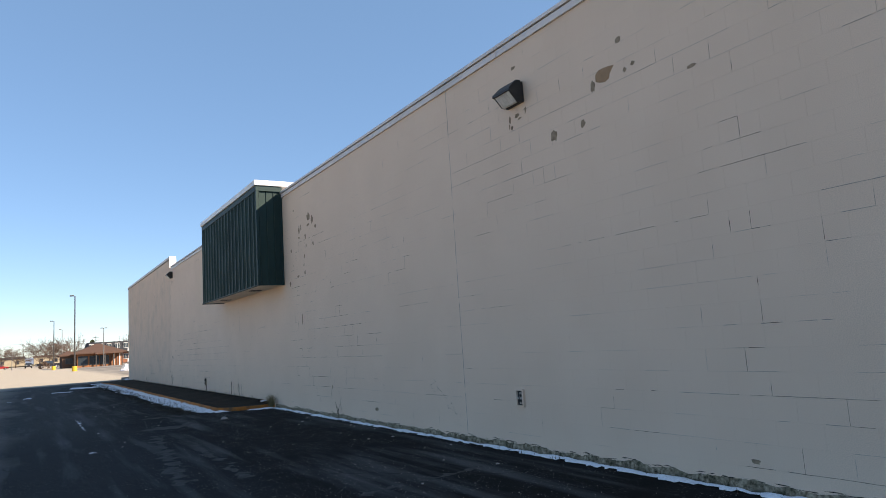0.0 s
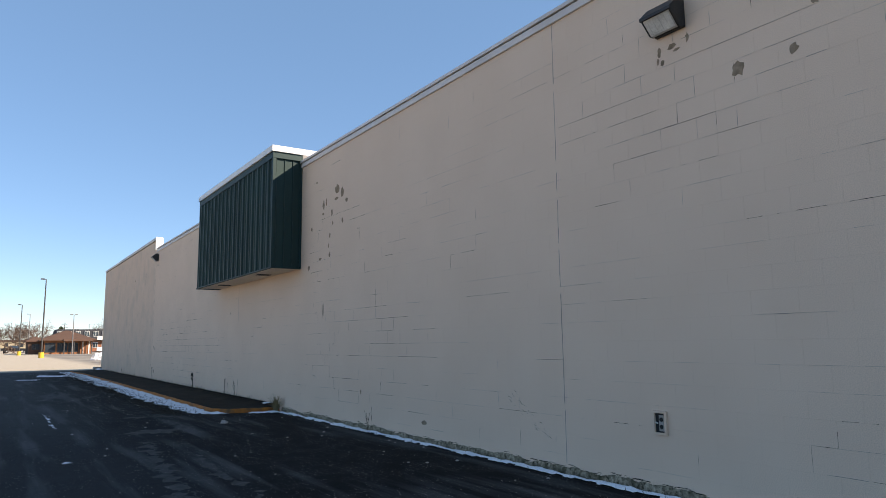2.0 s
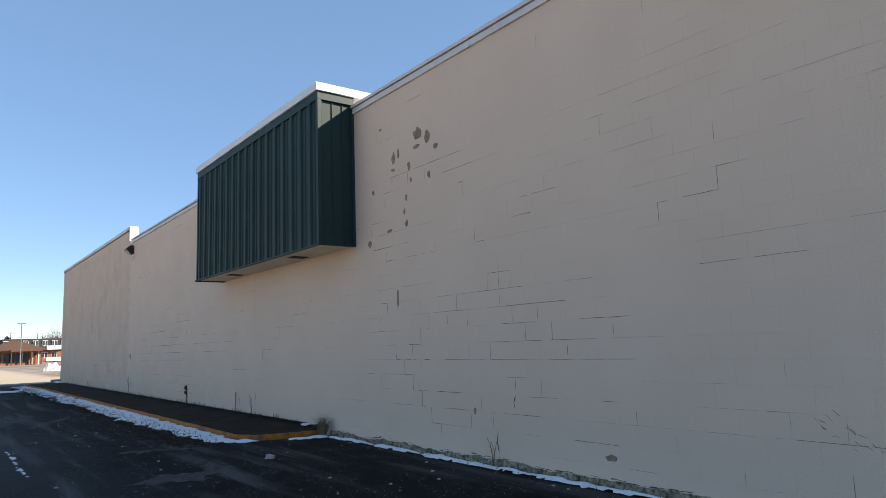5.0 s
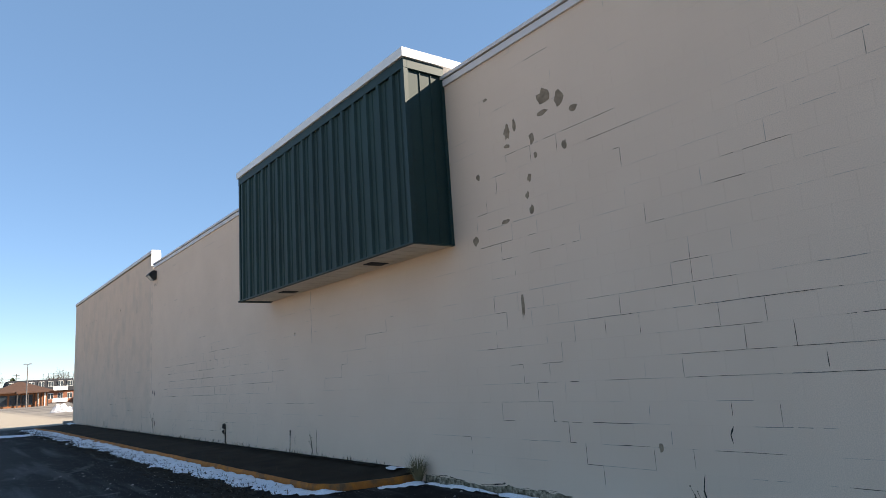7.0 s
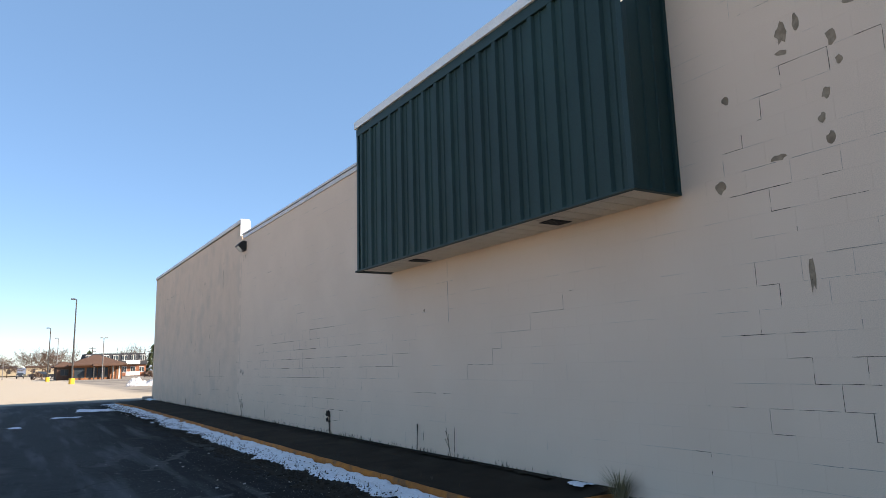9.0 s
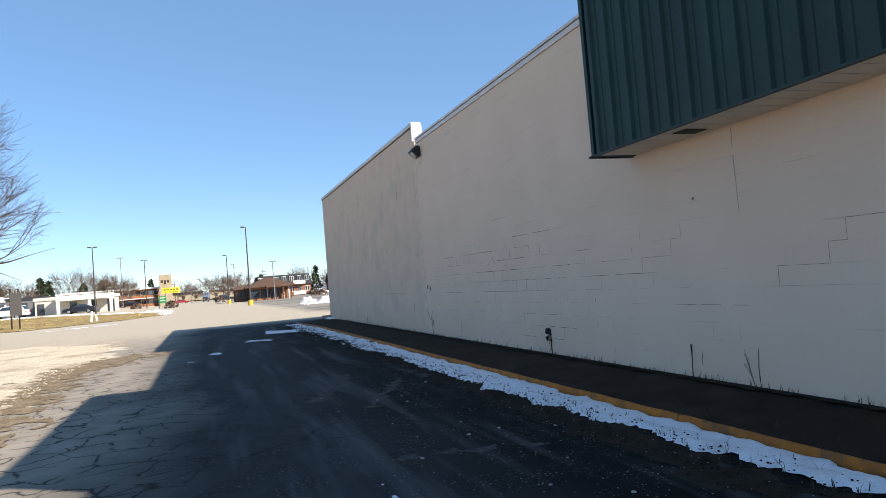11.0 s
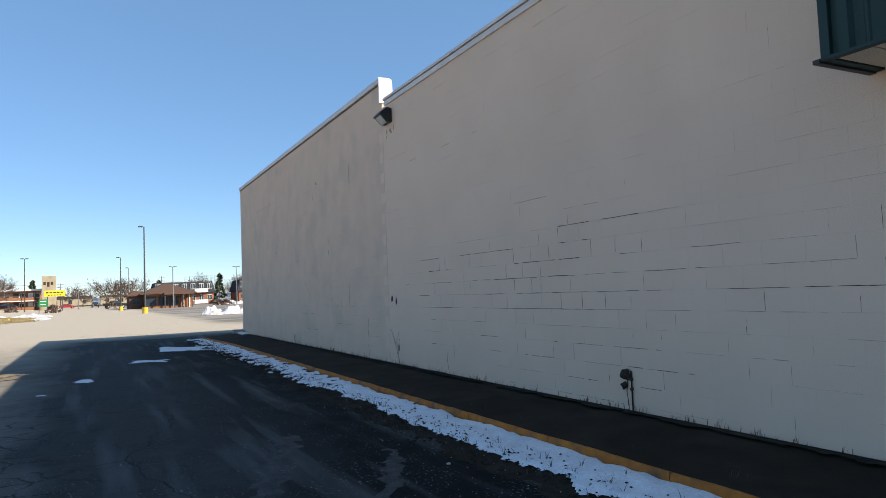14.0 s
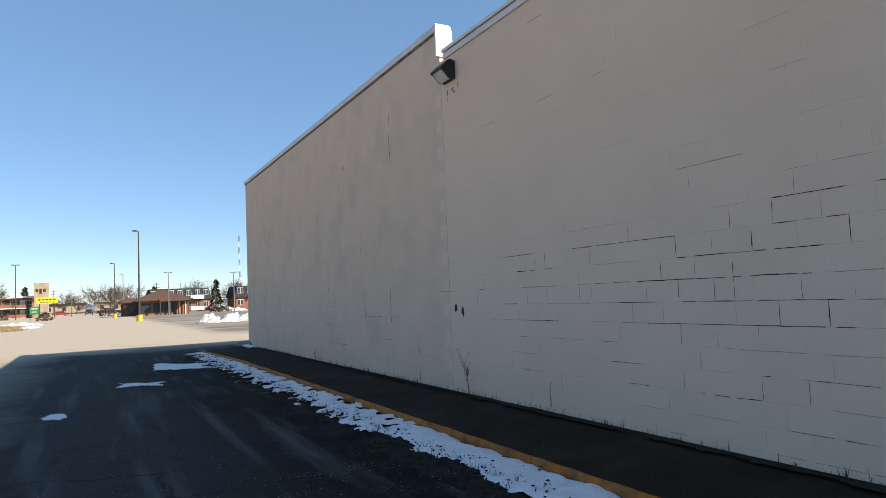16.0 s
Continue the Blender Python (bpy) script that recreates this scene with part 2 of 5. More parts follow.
M_BARK = material("grey_brown_bark", (0.075, 0.055, 0.042), (0.05, 0.038, 0.03), 5.0, 0.9, 0.4)
M_FARTREE = material("far_twigs", (0.14, 0.10, 0.08), (0.095, 0.07, 0.057), 0.3, 0.95, 0)
M_CONIFER = material("conifer_needles", (0.035, 0.05, 0.028), (0.055, 0.065, 0.035), 0.8, 0.9, 0)
M_STONE = material("pale_stone", (0.42, 0.40, 0.37), (0.32, 0.30, 0.28), 20.0, 0.9, 0.5)
M_POLE = material("weathered_steel", (0.24, 0.235, 0.23), (0.17, 0.165, 0.16), 4.0, 0.5, 0.1, metal=0.3)
M_DPOLE = material("dark_pole_steel", (0.07, 0.065, 0.06), (0.05, 0.047, 0.045), 4.0, 0.5, 0.1)
M_YELLOW = material("yellow_paint", (0.75, 0.47, 0.05), (0.62, 0.38, 0.04), 3.0, 0.6, 0.1)
M_SIGNY = material("yellow_sign", (0.85, 0.66, 0.03), (0.78, 0.6, 0.03), 2.0, 0.5, 0)
M_SIGNG = material("green_sign", (0.02, 0.22, 0.07), (0.02, 0.18, 0.06), 2.0, 0.5, 0)
M_BRICK = material("orange_brick", (0.35, 0.16, 0.08), (0.28, 0.12, 0.065), 4.0, 0.9, 0.3)
M_REDBRICK = material("red_brick", (0.33, 0.145, 0.085), (0.26, 0.11, 0.07), 4.0, 0.9, 0.3)
M_ROOF = material("brown_shingle", (0.125, 0.078, 0.06), (0.095, 0.06, 0.047), 3.0, 0.9, 0.3, vary=0.15)
M_DROOF = material("dark_shingle", (0.055, 0.058, 0.065), (0.04, 0.042, 0.048), 3.0, 0.9, 0.3)
M_CREAM = material("cream_stucco", (0.62, 0.58, 0.50), (0.55, 0.51, 0.44), 1.0, 0.8, 0.1)
M_TRIMW = material("white_trim", (0.78, 0.77, 0.74), (0.7, 0.69, 0.66), 2.0, 0.6, 0)
M_LIME = material("limestone_tower", (0.42, 0.36, 0.26), (0.32, 0.27, 0.19), 1.2, 0.9, 0.4)
M_GLASS = glass_material("window_glass", (0.03, 0.04, 0.05))
M_TYRE = material("tyre_rubber", (0.02, 0.02, 0.02), (0.03, 0.03, 0.03), 10.0, 0.8, 0)
M_RIM = material("alloy_rim", (0.45, 0.45, 0.46), (0.4, 0.4, 0.41), 10.0, 0.35, 0, metal=0.7)
M_LAMP = glass_material("headlamp_glass", (0.6, 0.6, 0.58))
M_TAIL = glass_material("tail_lamp", (0.35, 0.02, 0.02))
# the ridge's blue-grey has the distance haze mixed into its colour
M_RIDGE = material("distant_ridge", (0.20, 0.24, 0.30), (0.17, 0.21, 0.27), 0.01, 1.0, 0)
M_ORANGE = material("orange_plastic", (0.8, 0.2, 0.03), (0.7, 0.17, 0.03), 4.0, 0.6, 0)
M_RUST = material("rusty_metal", (0.05, 0.03, 0.02), (0.025, 0.018, 0.014), 12.0, 0.8, 0.3)


def paint_material(name, col):
    m = material(name, col, tuple(c * 0.9 for c in col), 2.0, 0.3, 0)
    m.node_tree.nodes["Principled BSDF"].inputs["Coat Weight"].default_value = 0.6
    return m


# ---- mesh helpers ----
def to_object(name, bm, mat, parent=None, label="", smooth=False):
    me = bpy.data.meshes.new(name)
    if smooth:
        for f in bm.faces:
            f.smooth = True
    bm.to_mesh(me)
    bm.free()
    for m in (mat if isinstance(mat, (list, tuple)) else [mat]):
        me.materials.append(m)
    ob = new(name, me)
    if parent:
        ob.parent = parent
    if label:
        ob["label"] = label
    return ob


def part(name, bm, mat, parent, label="", smooth=False):
    return to_object(name, bm, mat, parent, label, smooth)


def thing(name, label, category, at=None, group="", kind=""):
    ob = new(name)
    ob.empty_display_size = 0.2
    if at is not None:
        ob.matrix_world = at if isinstance(at, Matrix) else Matrix.Translation(at)
    return tagged(ob, label, category, group, kind)


def box(bm, lo, hi, bevel=0.0):
    r = bmesh.ops.create_cube(bm, size=1.0)
    lo, hi = Vector(lo), Vector(hi)
    for v in r["verts"]:
        v.co = Vector([lo[i] + (v.co[i] + 0.5) * (hi[i] - lo[i]) for i in range(3)])
    if bevel:
        es = list({e for v in r["verts"] for e in v.link_edges})
        bmesh.ops.bevel(bm, geom=es, offset=bevel, segments=2, affect="EDGES", profile=0.6)
    return r["verts"]


def boxed(lo, hi, bevel=0.0):
    bm = bmesh.new()
    box(bm, lo, hi, bevel)
    return bm


def tube(bm, a, b, ra, rb, sides=8, cap=True):
    a, b = Vector(a), Vector(b)
    q = (b - a).to_track_quat("Z", "Y")
    rings = []
    for c, r in ((a, ra), (b, rb)):
        rings.append([bm.verts.new(c + q @ Vector((r * math.cos(k * math.tau / sides), r * math.sin(k * math.tau / sides), 0))) for k in range(sides)])
    for k in range(sides):
        bm.faces.new((rings[0][k], rings[0][(k + 1) % sides], rings[1][(k + 1) % sides], rings[1][k]))
    if cap:
        bm.faces.new(rings[0][::-1])
        bm.faces.new(rings[1])


def prism(bm, outline, axis, a, b):
    """An outline of (u, v) pairs, drawn out along an axis from a to b. x: (y, z); y: (x, z); z: (x, y)."""
    def at(u, v, w):
        return {"x": (w, u, v), "y": (u, w, v), "z": (u, v, w)}[axis]
    lo = [bm.verts.new(at(u, v, a)) for u, v in outline]
    hi = [bm.verts.new(at(u, v, b)) for u, v in outline]
    n = len(outline)
    bm.faces.new(lo)
    bm.faces.new(hi[::-1])
    for k in range(n):
        bm.faces.new((lo[k], hi[k], hi[(k + 1) % n], lo[(k + 1) % n]))
    bmesh.ops.recalc_face_normals(bm, faces=bm.faces[:])


def smoothstep(v, a, b):
    t = min(1.0, max(0.0, (v - a) / (b - a)))
    return t * t * (3 - 2 * t)


def gz(x, y):
    """Height of the ground: level by the store, a slight rise across the road."""
    return 0.72 * smoothstep(-x, 4, 22) * smoothstep(y, 55, 105)


# ---- ground ----
WALL = 5.145          # street face of the block wall
END = 45.2            # far corner of the store
STEP = 30.8           # where the parapet steps up
TOP, TOP2 = 5.07, 5.55

bm = bmesh.new()
xs = [-2500, -600, -200] + [-90 + 4 * k for k in range(0, 19)] + [-16 + 2 * k for k in range(9)] + [4, 20, 60, 150, 600, 2500]
ys = [-2500, -200, -30, 0, 30, 46] + [50 + 4 * k for k in range(0, 20)] + [140, 200, 400, 1000, 4500]
grid = [[bm.verts.new((x, y, gz(x, y))) for y in ys] for x in xs]
for i in range(len(xs) - 1):
    for j in range(len(ys) - 1):
        bm.faces.new((grid[i][j], grid[i + 1][j], grid[i + 1][j + 1], grid[i][j + 1]))
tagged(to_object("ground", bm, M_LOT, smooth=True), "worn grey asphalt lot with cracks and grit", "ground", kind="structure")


def ragged_sheet(name, mat, outline, lift, cell, label, category, rag=0.6, scale=1.1, thick=0.0, seed=0, hole=9.0, kind="stuff"):
    """A sheet over the ground with an uneven outline: cells of a grid kept where a noisy distance to the outline is inside."""
    pts = [Vector((*p, 0)) for p in outline]
    x0, x1 = min(p.x for p in pts) - rag, max(p.x for p in pts) + rag
    y0, y1 = min(p.y for p in pts) - rag, max(p.y for p in pts) + rag
    n = len(pts)

    def inside(x, y):
        d, odd = 1e9, False
        for k in range(n):
            a, b = pts[k], pts[(k + 1) % n]
            ab = b - a
            t = min(1, max(0, ((x - a.x) * ab.x + (y - a.y) * ab.y) / max(1e-9, ab.length_squared)))
            d = min(d, math.hypot(x - a.x - t * ab.x, y - a.y - t * ab.y))
            if (a.y > y) != (b.y > y) and x < a.x + (y - a.y) / (b.y - a.y) * ab.x:
                odd = not odd
        d = d if odd else -d
        w = noise.fractal((x * scale + seed * 7.1, y * scale, seed), 1.0, 2.0, 4)
        return min(d + w * rag, hole - abs(w) * 20) if hole < 5 else d + w * rag

    bm = bmesh.new()
    nx, ny = int((x1 - x0) / cell) + 1, int((y1 - y0) / cell) + 1
    val = [[inside(x0 + i * cell, y0 + j * cell) for j in range(ny + 1)] for i in range(nx + 1)]
    made = {}

    def vert(i, j):
        if (i, j) not in made:
            x, y = x0 + i * cell, y0 + j * cell
            dx, dy = noise.noise((x * 9, y * 9, 3)) * cell * 0.5, noise.noise((x * 9, y * 9, 8)) * cell * 0.5
            h = thick * min(1.0, max(0.0, val[i][j]) / (cell * 2.2)) * (0.7 + 0.6 * noise.noise((x * 5, y * 5, seed)))
            made[i, j] = bm.verts.new((x + dx, y + dy, gz(x, y) + lift + max(0.0, h)))
        return made[i, j]
    for i in range(nx):
        for j in range(ny):
            c = [(i, j), (i + 1, j), (i + 1, j + 1), (i, j + 1)]
            c = [q for q in c if val[q[0]][q[1]] > 0]
            if len(c) >= 3:
                bm.faces.new([vert(*q) for q in c])
    ob = to_object(name, bm, mat, smooth=thick > 0)
    return tagged(ob, label, category, kind=kind)


ragged_sheet("gravel_patch", M_GRAVEL, [(-30, 16), (-3.2, 16), (-3.3, 27), (-3.8, 32), (-2.8, 36.5), (-3.2, 43), (-8, 49), (-30, 52)], 0.006, 0.2, "pale crushed gravel spread over the lot edge", "gravel", 1.0, 0.8, seed=1)
ragged_sheet("dirt_band", M_DIRT, [(-3.4, 16), (-2.7, 16), (-2.7, 24), (-2.8, 28), (-3.0, 32), (-1.5, 35.3), (-1.3, 36.8), (-2.6, 36.6), (-4.2, 33.5), (-3.7, 28), (-3.4, 24)], 0.011, 0.08, "brown damp dirt washed along the gravel edge", "dirt", 1.0, 2.4, seed=2)
ragged_sheet("dirt_patch", M_DIRT, [(-20, 51.5), (-12, 52.5), (-10.3, 54), (-12, 56), (-20, 58)], 0.012, 0.2, "brown bare soil patch beside the drive", "dirt", 0.8, 0.8, seed=3)
ragged_sheet("grass_verge", M_TURF, [(-60, 72), (-19, 70), (-12.5, 73.5), (-7.5, 82), (-4.9, 92), (-4.5, 106), (-7, 114), (-22, 108), (-60, 108)], 0.03, 0.5, "dry winter grass verge between lot and road", "grass", 0.6, 0.5, 0.05, seed=4)
ragged_sheet("snow_ridge", M_SNOW, [(-60, 109), (-22, 109), (-7, 113), (-6, 115), (-22, 112), (-60, 112)], 0.03, 0.4, "thin ploughed snow ridge along the verge", "snow", 1.2, 0.35, 0.25, seed=5)
ragged_sheet("far_field", M_FIELD, [(-2000, 330), (2000, 330), (2000, 3000), (-2000, 3000)], 0.05, 60.0, "dull brown winter fields towards the horizon", "field", 5, 0.01, seed=6)
# snow lying along the kerb, at the wall's foot and in scraps on the paving
ragged_sheet("snow_strip", M_SNOW, [(3.45, 17.3), (3.75, 16.95), (4.15, 16.8), (3.9, 17.2), (3.92, 18), (3.92, 29.5), (3.42, 29.5), (3.25, 24)], 0.004, 0.035, "wind-packed snow strip against the yellow kerb", "snow", 0.15, 2.0, 0.04, seed=7)
ragged_sheet("snow_strip", M_SNOW, [(3.30, 29.4), (3.92, 29.4), (3.92, 45.0), (3.2, 45.0)], 0.004, 0.05, "broken melting snow strip against the yellow kerb", "snow", 0.4, 3.6, 0.045, seed=8)
ragged_sheet("snow_strip", M_SNOW, [(4.985, -6), (5.12, -6), (5.12, 16.4), (4.98, 16.4)], 0.004, 0.03, "thin snow line along the foot of the wall", "snow", 0.05, 2.4, 0.04, seed=9)
ragged_sheet("snow_strip", M_SNOW, [(4.4, 16.6), (5.0, 16.3), (5.1, 16.6), (4.5, 16.7)], 0.004, 0.035, "snow drift at the kerb end below the tuft", "snow", 0.08, 3.5, 0.04, seed=10)
ragged_sheet("snow_patch", M_SNOW, [(1.8, 40.0), (3.0, 39.3), (3.2, 41.0), (2.0, 42.0)], 0.004, 0.06, "flat snow patch left on the asphalt", "snow", 0.25, 1.6, 0.02, seed=11)
ragged_sheet("snow_patch", M_SNOW, [(0.9, 36.9), (1.7, 36.5), (1.75, 37.1), (0.95, 37.6)], 0.004, 0.05, "small flat snow patch left on the asphalt", "snow", 0.2, 1.8, 0.02, seed=12)
ragged_sheet("snow_patch", M_SNOW, [(-0.2, 33.3), (0.05, 33.1), (0.1, 33.8), (-0.15, 33.9)], 0.004, 0.035, "scrap of snow on the asphalt lane", "snow", 0.12, 3.0, 0.02, seed=13)
ragged_sheet("snow_patch", M_SNOW, [(0.92, 16.2), (0.96, 16.2), (0.97, 19.4), (0.93, 19.4)], 0.004, 0.035, "scraps of snow in a shallow rut", "snow", 0.06, 4.0, 0.006, seed=14)
ragged_sheet("snow_patch", M_SNOW, [(0.74, 12.1), (0.86, 12.1), (0.86, 12.36), (0.76, 12.36)], 0.004, 0.03, "scrap of snow on the asphalt lane", "snow", 0.06, 3.5, 0.015, seed=15)
ragged_sheet("snow_patch", M_SNOW, [(-11, 68), (-6.5, 72), (-6.8, 73), (-11.2, 69)], 0.01, 0.2, "thin refrozen snow on the drive", "snow", 0.5, 0.8, 0.02, seed=16)
ragged_sheet("snow_patch", M_SNOW, [(-0.75, 31.7), (-0.6, 31.7), (-0.58, 31.9), (-0.72, 31.9)], 0.004, 0.035, "tiny scrap of snow on the asphalt lane", "snow", 0.08, 3.5, 0.015, seed=31)
for k, ring in enumerate(([(1.75, 14.7), (2.4, 14.3), (3.0, 15.1), (2.2, 15.1)], [(1.3, 8.2), (1.5, 8.2), (2.0, 13.5), (1.85, 13.5)], [(2.0, 8.0), (2.12, 8.0), (2.3, 12.0), (2.2, 12.0)], [(0.9, 23.5), (1.2, 23.5), (2.1, 26.0), (1.95, 26.2)],
                          [(1.5, 22.6), (1.65, 22.5), (2.7, 24.6), (2.6, 24.8)], [(2.2, 17.2), (3.1, 17.0), (3.1, 17.3), (2.2, 17.45)], [(1.2, 19.9), (2.6, 19.6), (2.6, 19.7), (1.2, 20.1)], [(2.7, 6.1), (4.2, 6.35), (4.2, 6.42), (2.7, 6.2)])):
    ragged_sheet("silt_smear", M_SILT, ring, 0.002, 0.035, "pale silt dried on the dark asphalt", "silt", 0.17, 4.5, seed=40 + k)
ragged_sheet("dirt_strip", M_SOIL, [(2.9, 17.5), (3.4, 17.3), (3.4, 44), (3.1, 44)], 0.002, 0.07, "wet grit and soil beside the melting snow", "dirt", 0.35, 1.8, seed=17)

# ---- store: walls, roof, coping ----
def structure(name, bm, mat, label, category):
    return tagged(to_object(name, bm, mat), label, category, kind="structure")


START = -14.22        # the bond is counted from here
store_wall = thing("wall_west", "long windowless cream-painted concrete block wall, paint cracked and flaking", "wall", kind="structure")
part("core", boxed((WALL + 0.0012, START, 0.0), (WALL + 0.30, STEP, TOP)), M_PAINT, store_wall)
part("core", boxed((WALL + 0.0012, STEP, 0.0), (WALL + 0.20, END, TOP2)), M_PAINT2, store_wall)
structure("wall_north", boxed((WALL + 0.20, END - 0.3, 0), (48, END, TOP2)), M_PAINT, "cream block end wall of the store", "wall")
structure("wall_south", boxed((WALL + 0.30, START, 0), (48, START + 0.3, TOP)), M_PAINT, "cream block end wall of the store", "wall")
structure("wall_east", boxed((47.7, START + 0.3, 0), (48, END - 0.3, TOP)), M_PAINT, "cream block back wall of the store", "wall")
structure("roof", boxed((WALL + 0.30, START + 0.3, 4.6), (47.7, END - 0.3, 4.75)), M_DROOF, "flat dark roof deck of the store", "roof")

# coping along the lower parapet: a lower fascia, a drip gap and an upper cap
for k in range(15):
    a, b = START + k * 2.99, min(STEP - 0.005, START + (k + 1) * 2.99 - 0.006)
    c = thing("coping", "pale metal coping length along the wall top", "coping", group="coping lengths", kind="structure")
    part("fascia", boxed((WALL - 0.028, a, TOP - 0.005), (WALL + 0.3, b, TOP + 0.08), 0.004), M_COPING, c)
    part("cap", boxed((WALL - 0.05, a, TOP + 0.092), (WALL + 0.34, b, TOP + 0.14), 0.006), M_COPING, c)
for k in range(5):
    a, b = STEP + 0.02 + k * 2.876, STEP + 0.02 + (k + 1) * 2.876 - 0.006
    c = thing("coping", "pale metal coping length on the raised parapet", "coping", group="coping lengths", kind="structure")
    part("fascia", boxed((WALL - 0.02, a, TOP2 - 0.004), (WALL + 0.2, b, TOP2 + 0.018), 0.004), M_GRIME, c)
    part("cap", boxed((WALL - 0.04, a, TOP2 + 0.022), (WALL + 0.23, b, TOP2 + 0.125), 0.006), M_COPING, c)
bm = bmesh.new()
prism(bm, [(WALL - 0.05, TOP + 0.10), (WALL + 0.24, TOP + 0.10), (WALL + 0.235, TOP2 + 0.03), (WALL + 0.22, TOP2 + 0.10), (WALL + 0.18, TOP2 + 0.128), (WALL - 0.05, TOP2 + 0.128)], "y", STEP - 0.02, STEP + 0.018)
structure("parapet_end", bm, M_WHITE, "white metal end cap where the parapet steps up", "coping")

# footing course showing below the paint, and control joints
bm = bmesh.new()
n = int((16.6 - START) / 0.04)
prof = [(0.0, 0.0), (-0.024, 0.0), (-0.021, 0.05), (-0.0165, 0.1), (0.0, 0.125)]
rows = []
for k in range(n + 1):
    y = START + 0.04 * k
    w = noise.fractal((y * 2.3, 0.3, 2), 0.6, 2.2, 6)
    rows.append([bm.verts.new((WALL + 0.012 + px * (1 + 0.2 * w), y, pz * (0.72 + 0.3 * w))) for px, pz in prof])
for k in range(n):
    for q in range(4):
        bm.faces.new((rows[k][q], rows[k][q + 1], rows[k + 1][q + 1], rows[k + 1][q]))
bmesh.ops.recalc_face_normals(bm, faces=bm.faces[:])
part("footing", bm, M_GRIME, store_wall, "damp stained footing with flaked paint")


def ribbon(bm, pts, width, face_x, rough=0.5, seed=0.0):
    """A thin uneven strip on the wall through (y, z) points, tapering at its ends."""
    fine = []
    for (ya, za), (yb, zb) in zip(pts, pts[1:]):
        steps = max(1, int(math.hypot(yb - ya, zb - za) / 0.035))
        fine += [(ya + (yb - ya) * s / steps, za + (zb - za) * s / steps) for s in range(steps)]
    fine.append(pts[-1])
    left, right = [], []
    for k, (y, z) in enumerate(fine):
        a, b = fine[max(0, k - 1)], fine[min(len(fine) - 1, k + 1)]
        l = math.hypot(b[0] - a[0], b[1] - a[1]) or 1
        ny, nz = -(b[1] - a[1]) / l, (b[0] - a[0]) / l
        w = width * (0.5 + 1.2 * abs(noise.noise((y * 17 + seed, z * 17, 1.0))))
        if k in (0, len(fine) - 1):
            w *= 0.15
        j = rough * width * noise.noise((y * 4 + seed, z * 4, 5.0))
        left.append(bm.verts.new((face_x, y + ny * (j + w / 2), z + nz * (j + w / 2))))
        right.append(bm.verts.new((face_x, y + ny * (j - w / 2), z + nz * (j - w / 2))))
    for k in range(len(fine) - 1):
        if noise.noise((fine[k][0] * 5.5 + seed, fine[k][1] * 5.5, 11.0)) < 0.22:
            bm.faces.new((left[k], left[k + 1], right[k + 1], right[k]))


FACE = WALL - 0.0015
for y, z0, z1, wd in ((8.02, 0.1, 5.08, 0.011), (19.82, 2.0, 2.92, 0.013), (STEP - 0.03, 0.16, 5.1, 0.012)):
    bm = bmesh.new()
    ribbon(bm, [(y, z0), (y + 0.008, (z0 + z1) / 2), (y, z1)], wd, FACE)
    part("control_joint", bm, M_FAINT, store_wall, "hairline vertical control joint")

# joints where the paint film has opened: chance by place
clusters = ((25.0, 1.35, 2.6, 0.72, 1.5), (28.2, 1.35, 2.0, 0.42, 1.2), (25.0, 0.6, 2.6, 0.4, 1.0), (23.3, 0.9, 2.4, 0.5, 0.4), (14.3, 3.4, 0.8, 0.9, 0.45), (14.0, 1.6, 1.2, 0.7, 0.4), (5.2, 4.1, 2.4, 0.55, 0.7), (6.6, 3.5, 1.2, 0.5, 0.5),
            (12.0, 1.1, 2.2, 0.8, 0.55), (3.0, 1.9, 1.3, 0.9, 0.5), (2.8, 0.6, 2.5, 0.5, 0.4), (10.8, 3.0, 1.8, 0.7, 0.22), (26.8, 0.5, 3.5, 0.3, 0.35), (33.5, 0.9, 3.0, 0.7, 0.22), (13.0, 0.5, 2.5, 0.3, 0.5), (8.6, 4.3, 1.2, 0.5, 0.25), (1.0, 2.6, 2.0, 1.4, 0.3))


def chance(y, z):
    p = 0.025
    for cy, cz, ry, rz, a in clusters:
        p = max(p, a * math.exp(-((y - cy) / ry) ** 2 - ((z - cz) / rz) ** 2))
    return 0.5 * p


rng = random.Random(11)
dark_bm, faint_bm = bmesh.new(), bmesh.new()
for c in range(1, 26):
    z = 0.2 * c
    k = 0
    while k < 148:
        y = START + 0.4 * k + (0.2 if c % 2 else 0.0)
        if y > END - 0.6:
            break
        p = chance(y + 0.2, z)
        if not (15.7 < y < 21.6 and z > 2.7):
            r = rng.random()
            if r < p:
                run = 0.4 * rng.randint(1, 2) * rng.uniform(0.7, 1.0)
                ribbon(dark_bm if rng.random() < 0.2 + 0.5 * p else faint_bm, [(y, z), (y + run, z)], rng.uniform(0.003, 0.006) * (1 + 0.6 * p), FACE, 0.9, c)
                k += int(run / 0.4)
            elif r < p + 0.22 + 0.5 * p:
                ribbon(faint_bm, [(y + rng.uniform(0, 0.1), z), (y + rng.uniform(0.25, 0.8), z)], rng.uniform(0.0015, 0.003), FACE, 0.5, c)
            if rng.random() < p * 1.15:
                ribbon(dark_bm if rng.random() < 0.2 + 0.5 * p else faint_bm, [(y, z), (y, z + 0.2 * rng.uniform(0.7, 1))], rng.uniform(0.003, 0.006) * (1 + 0.6 * p), FACE, 0.9, k)
            elif rng.random() < 0.04:
                ribbon(faint_bm, [(y, z), (y, z + 0.2)], 0.003, FACE, 0.5, k)
        k += 1
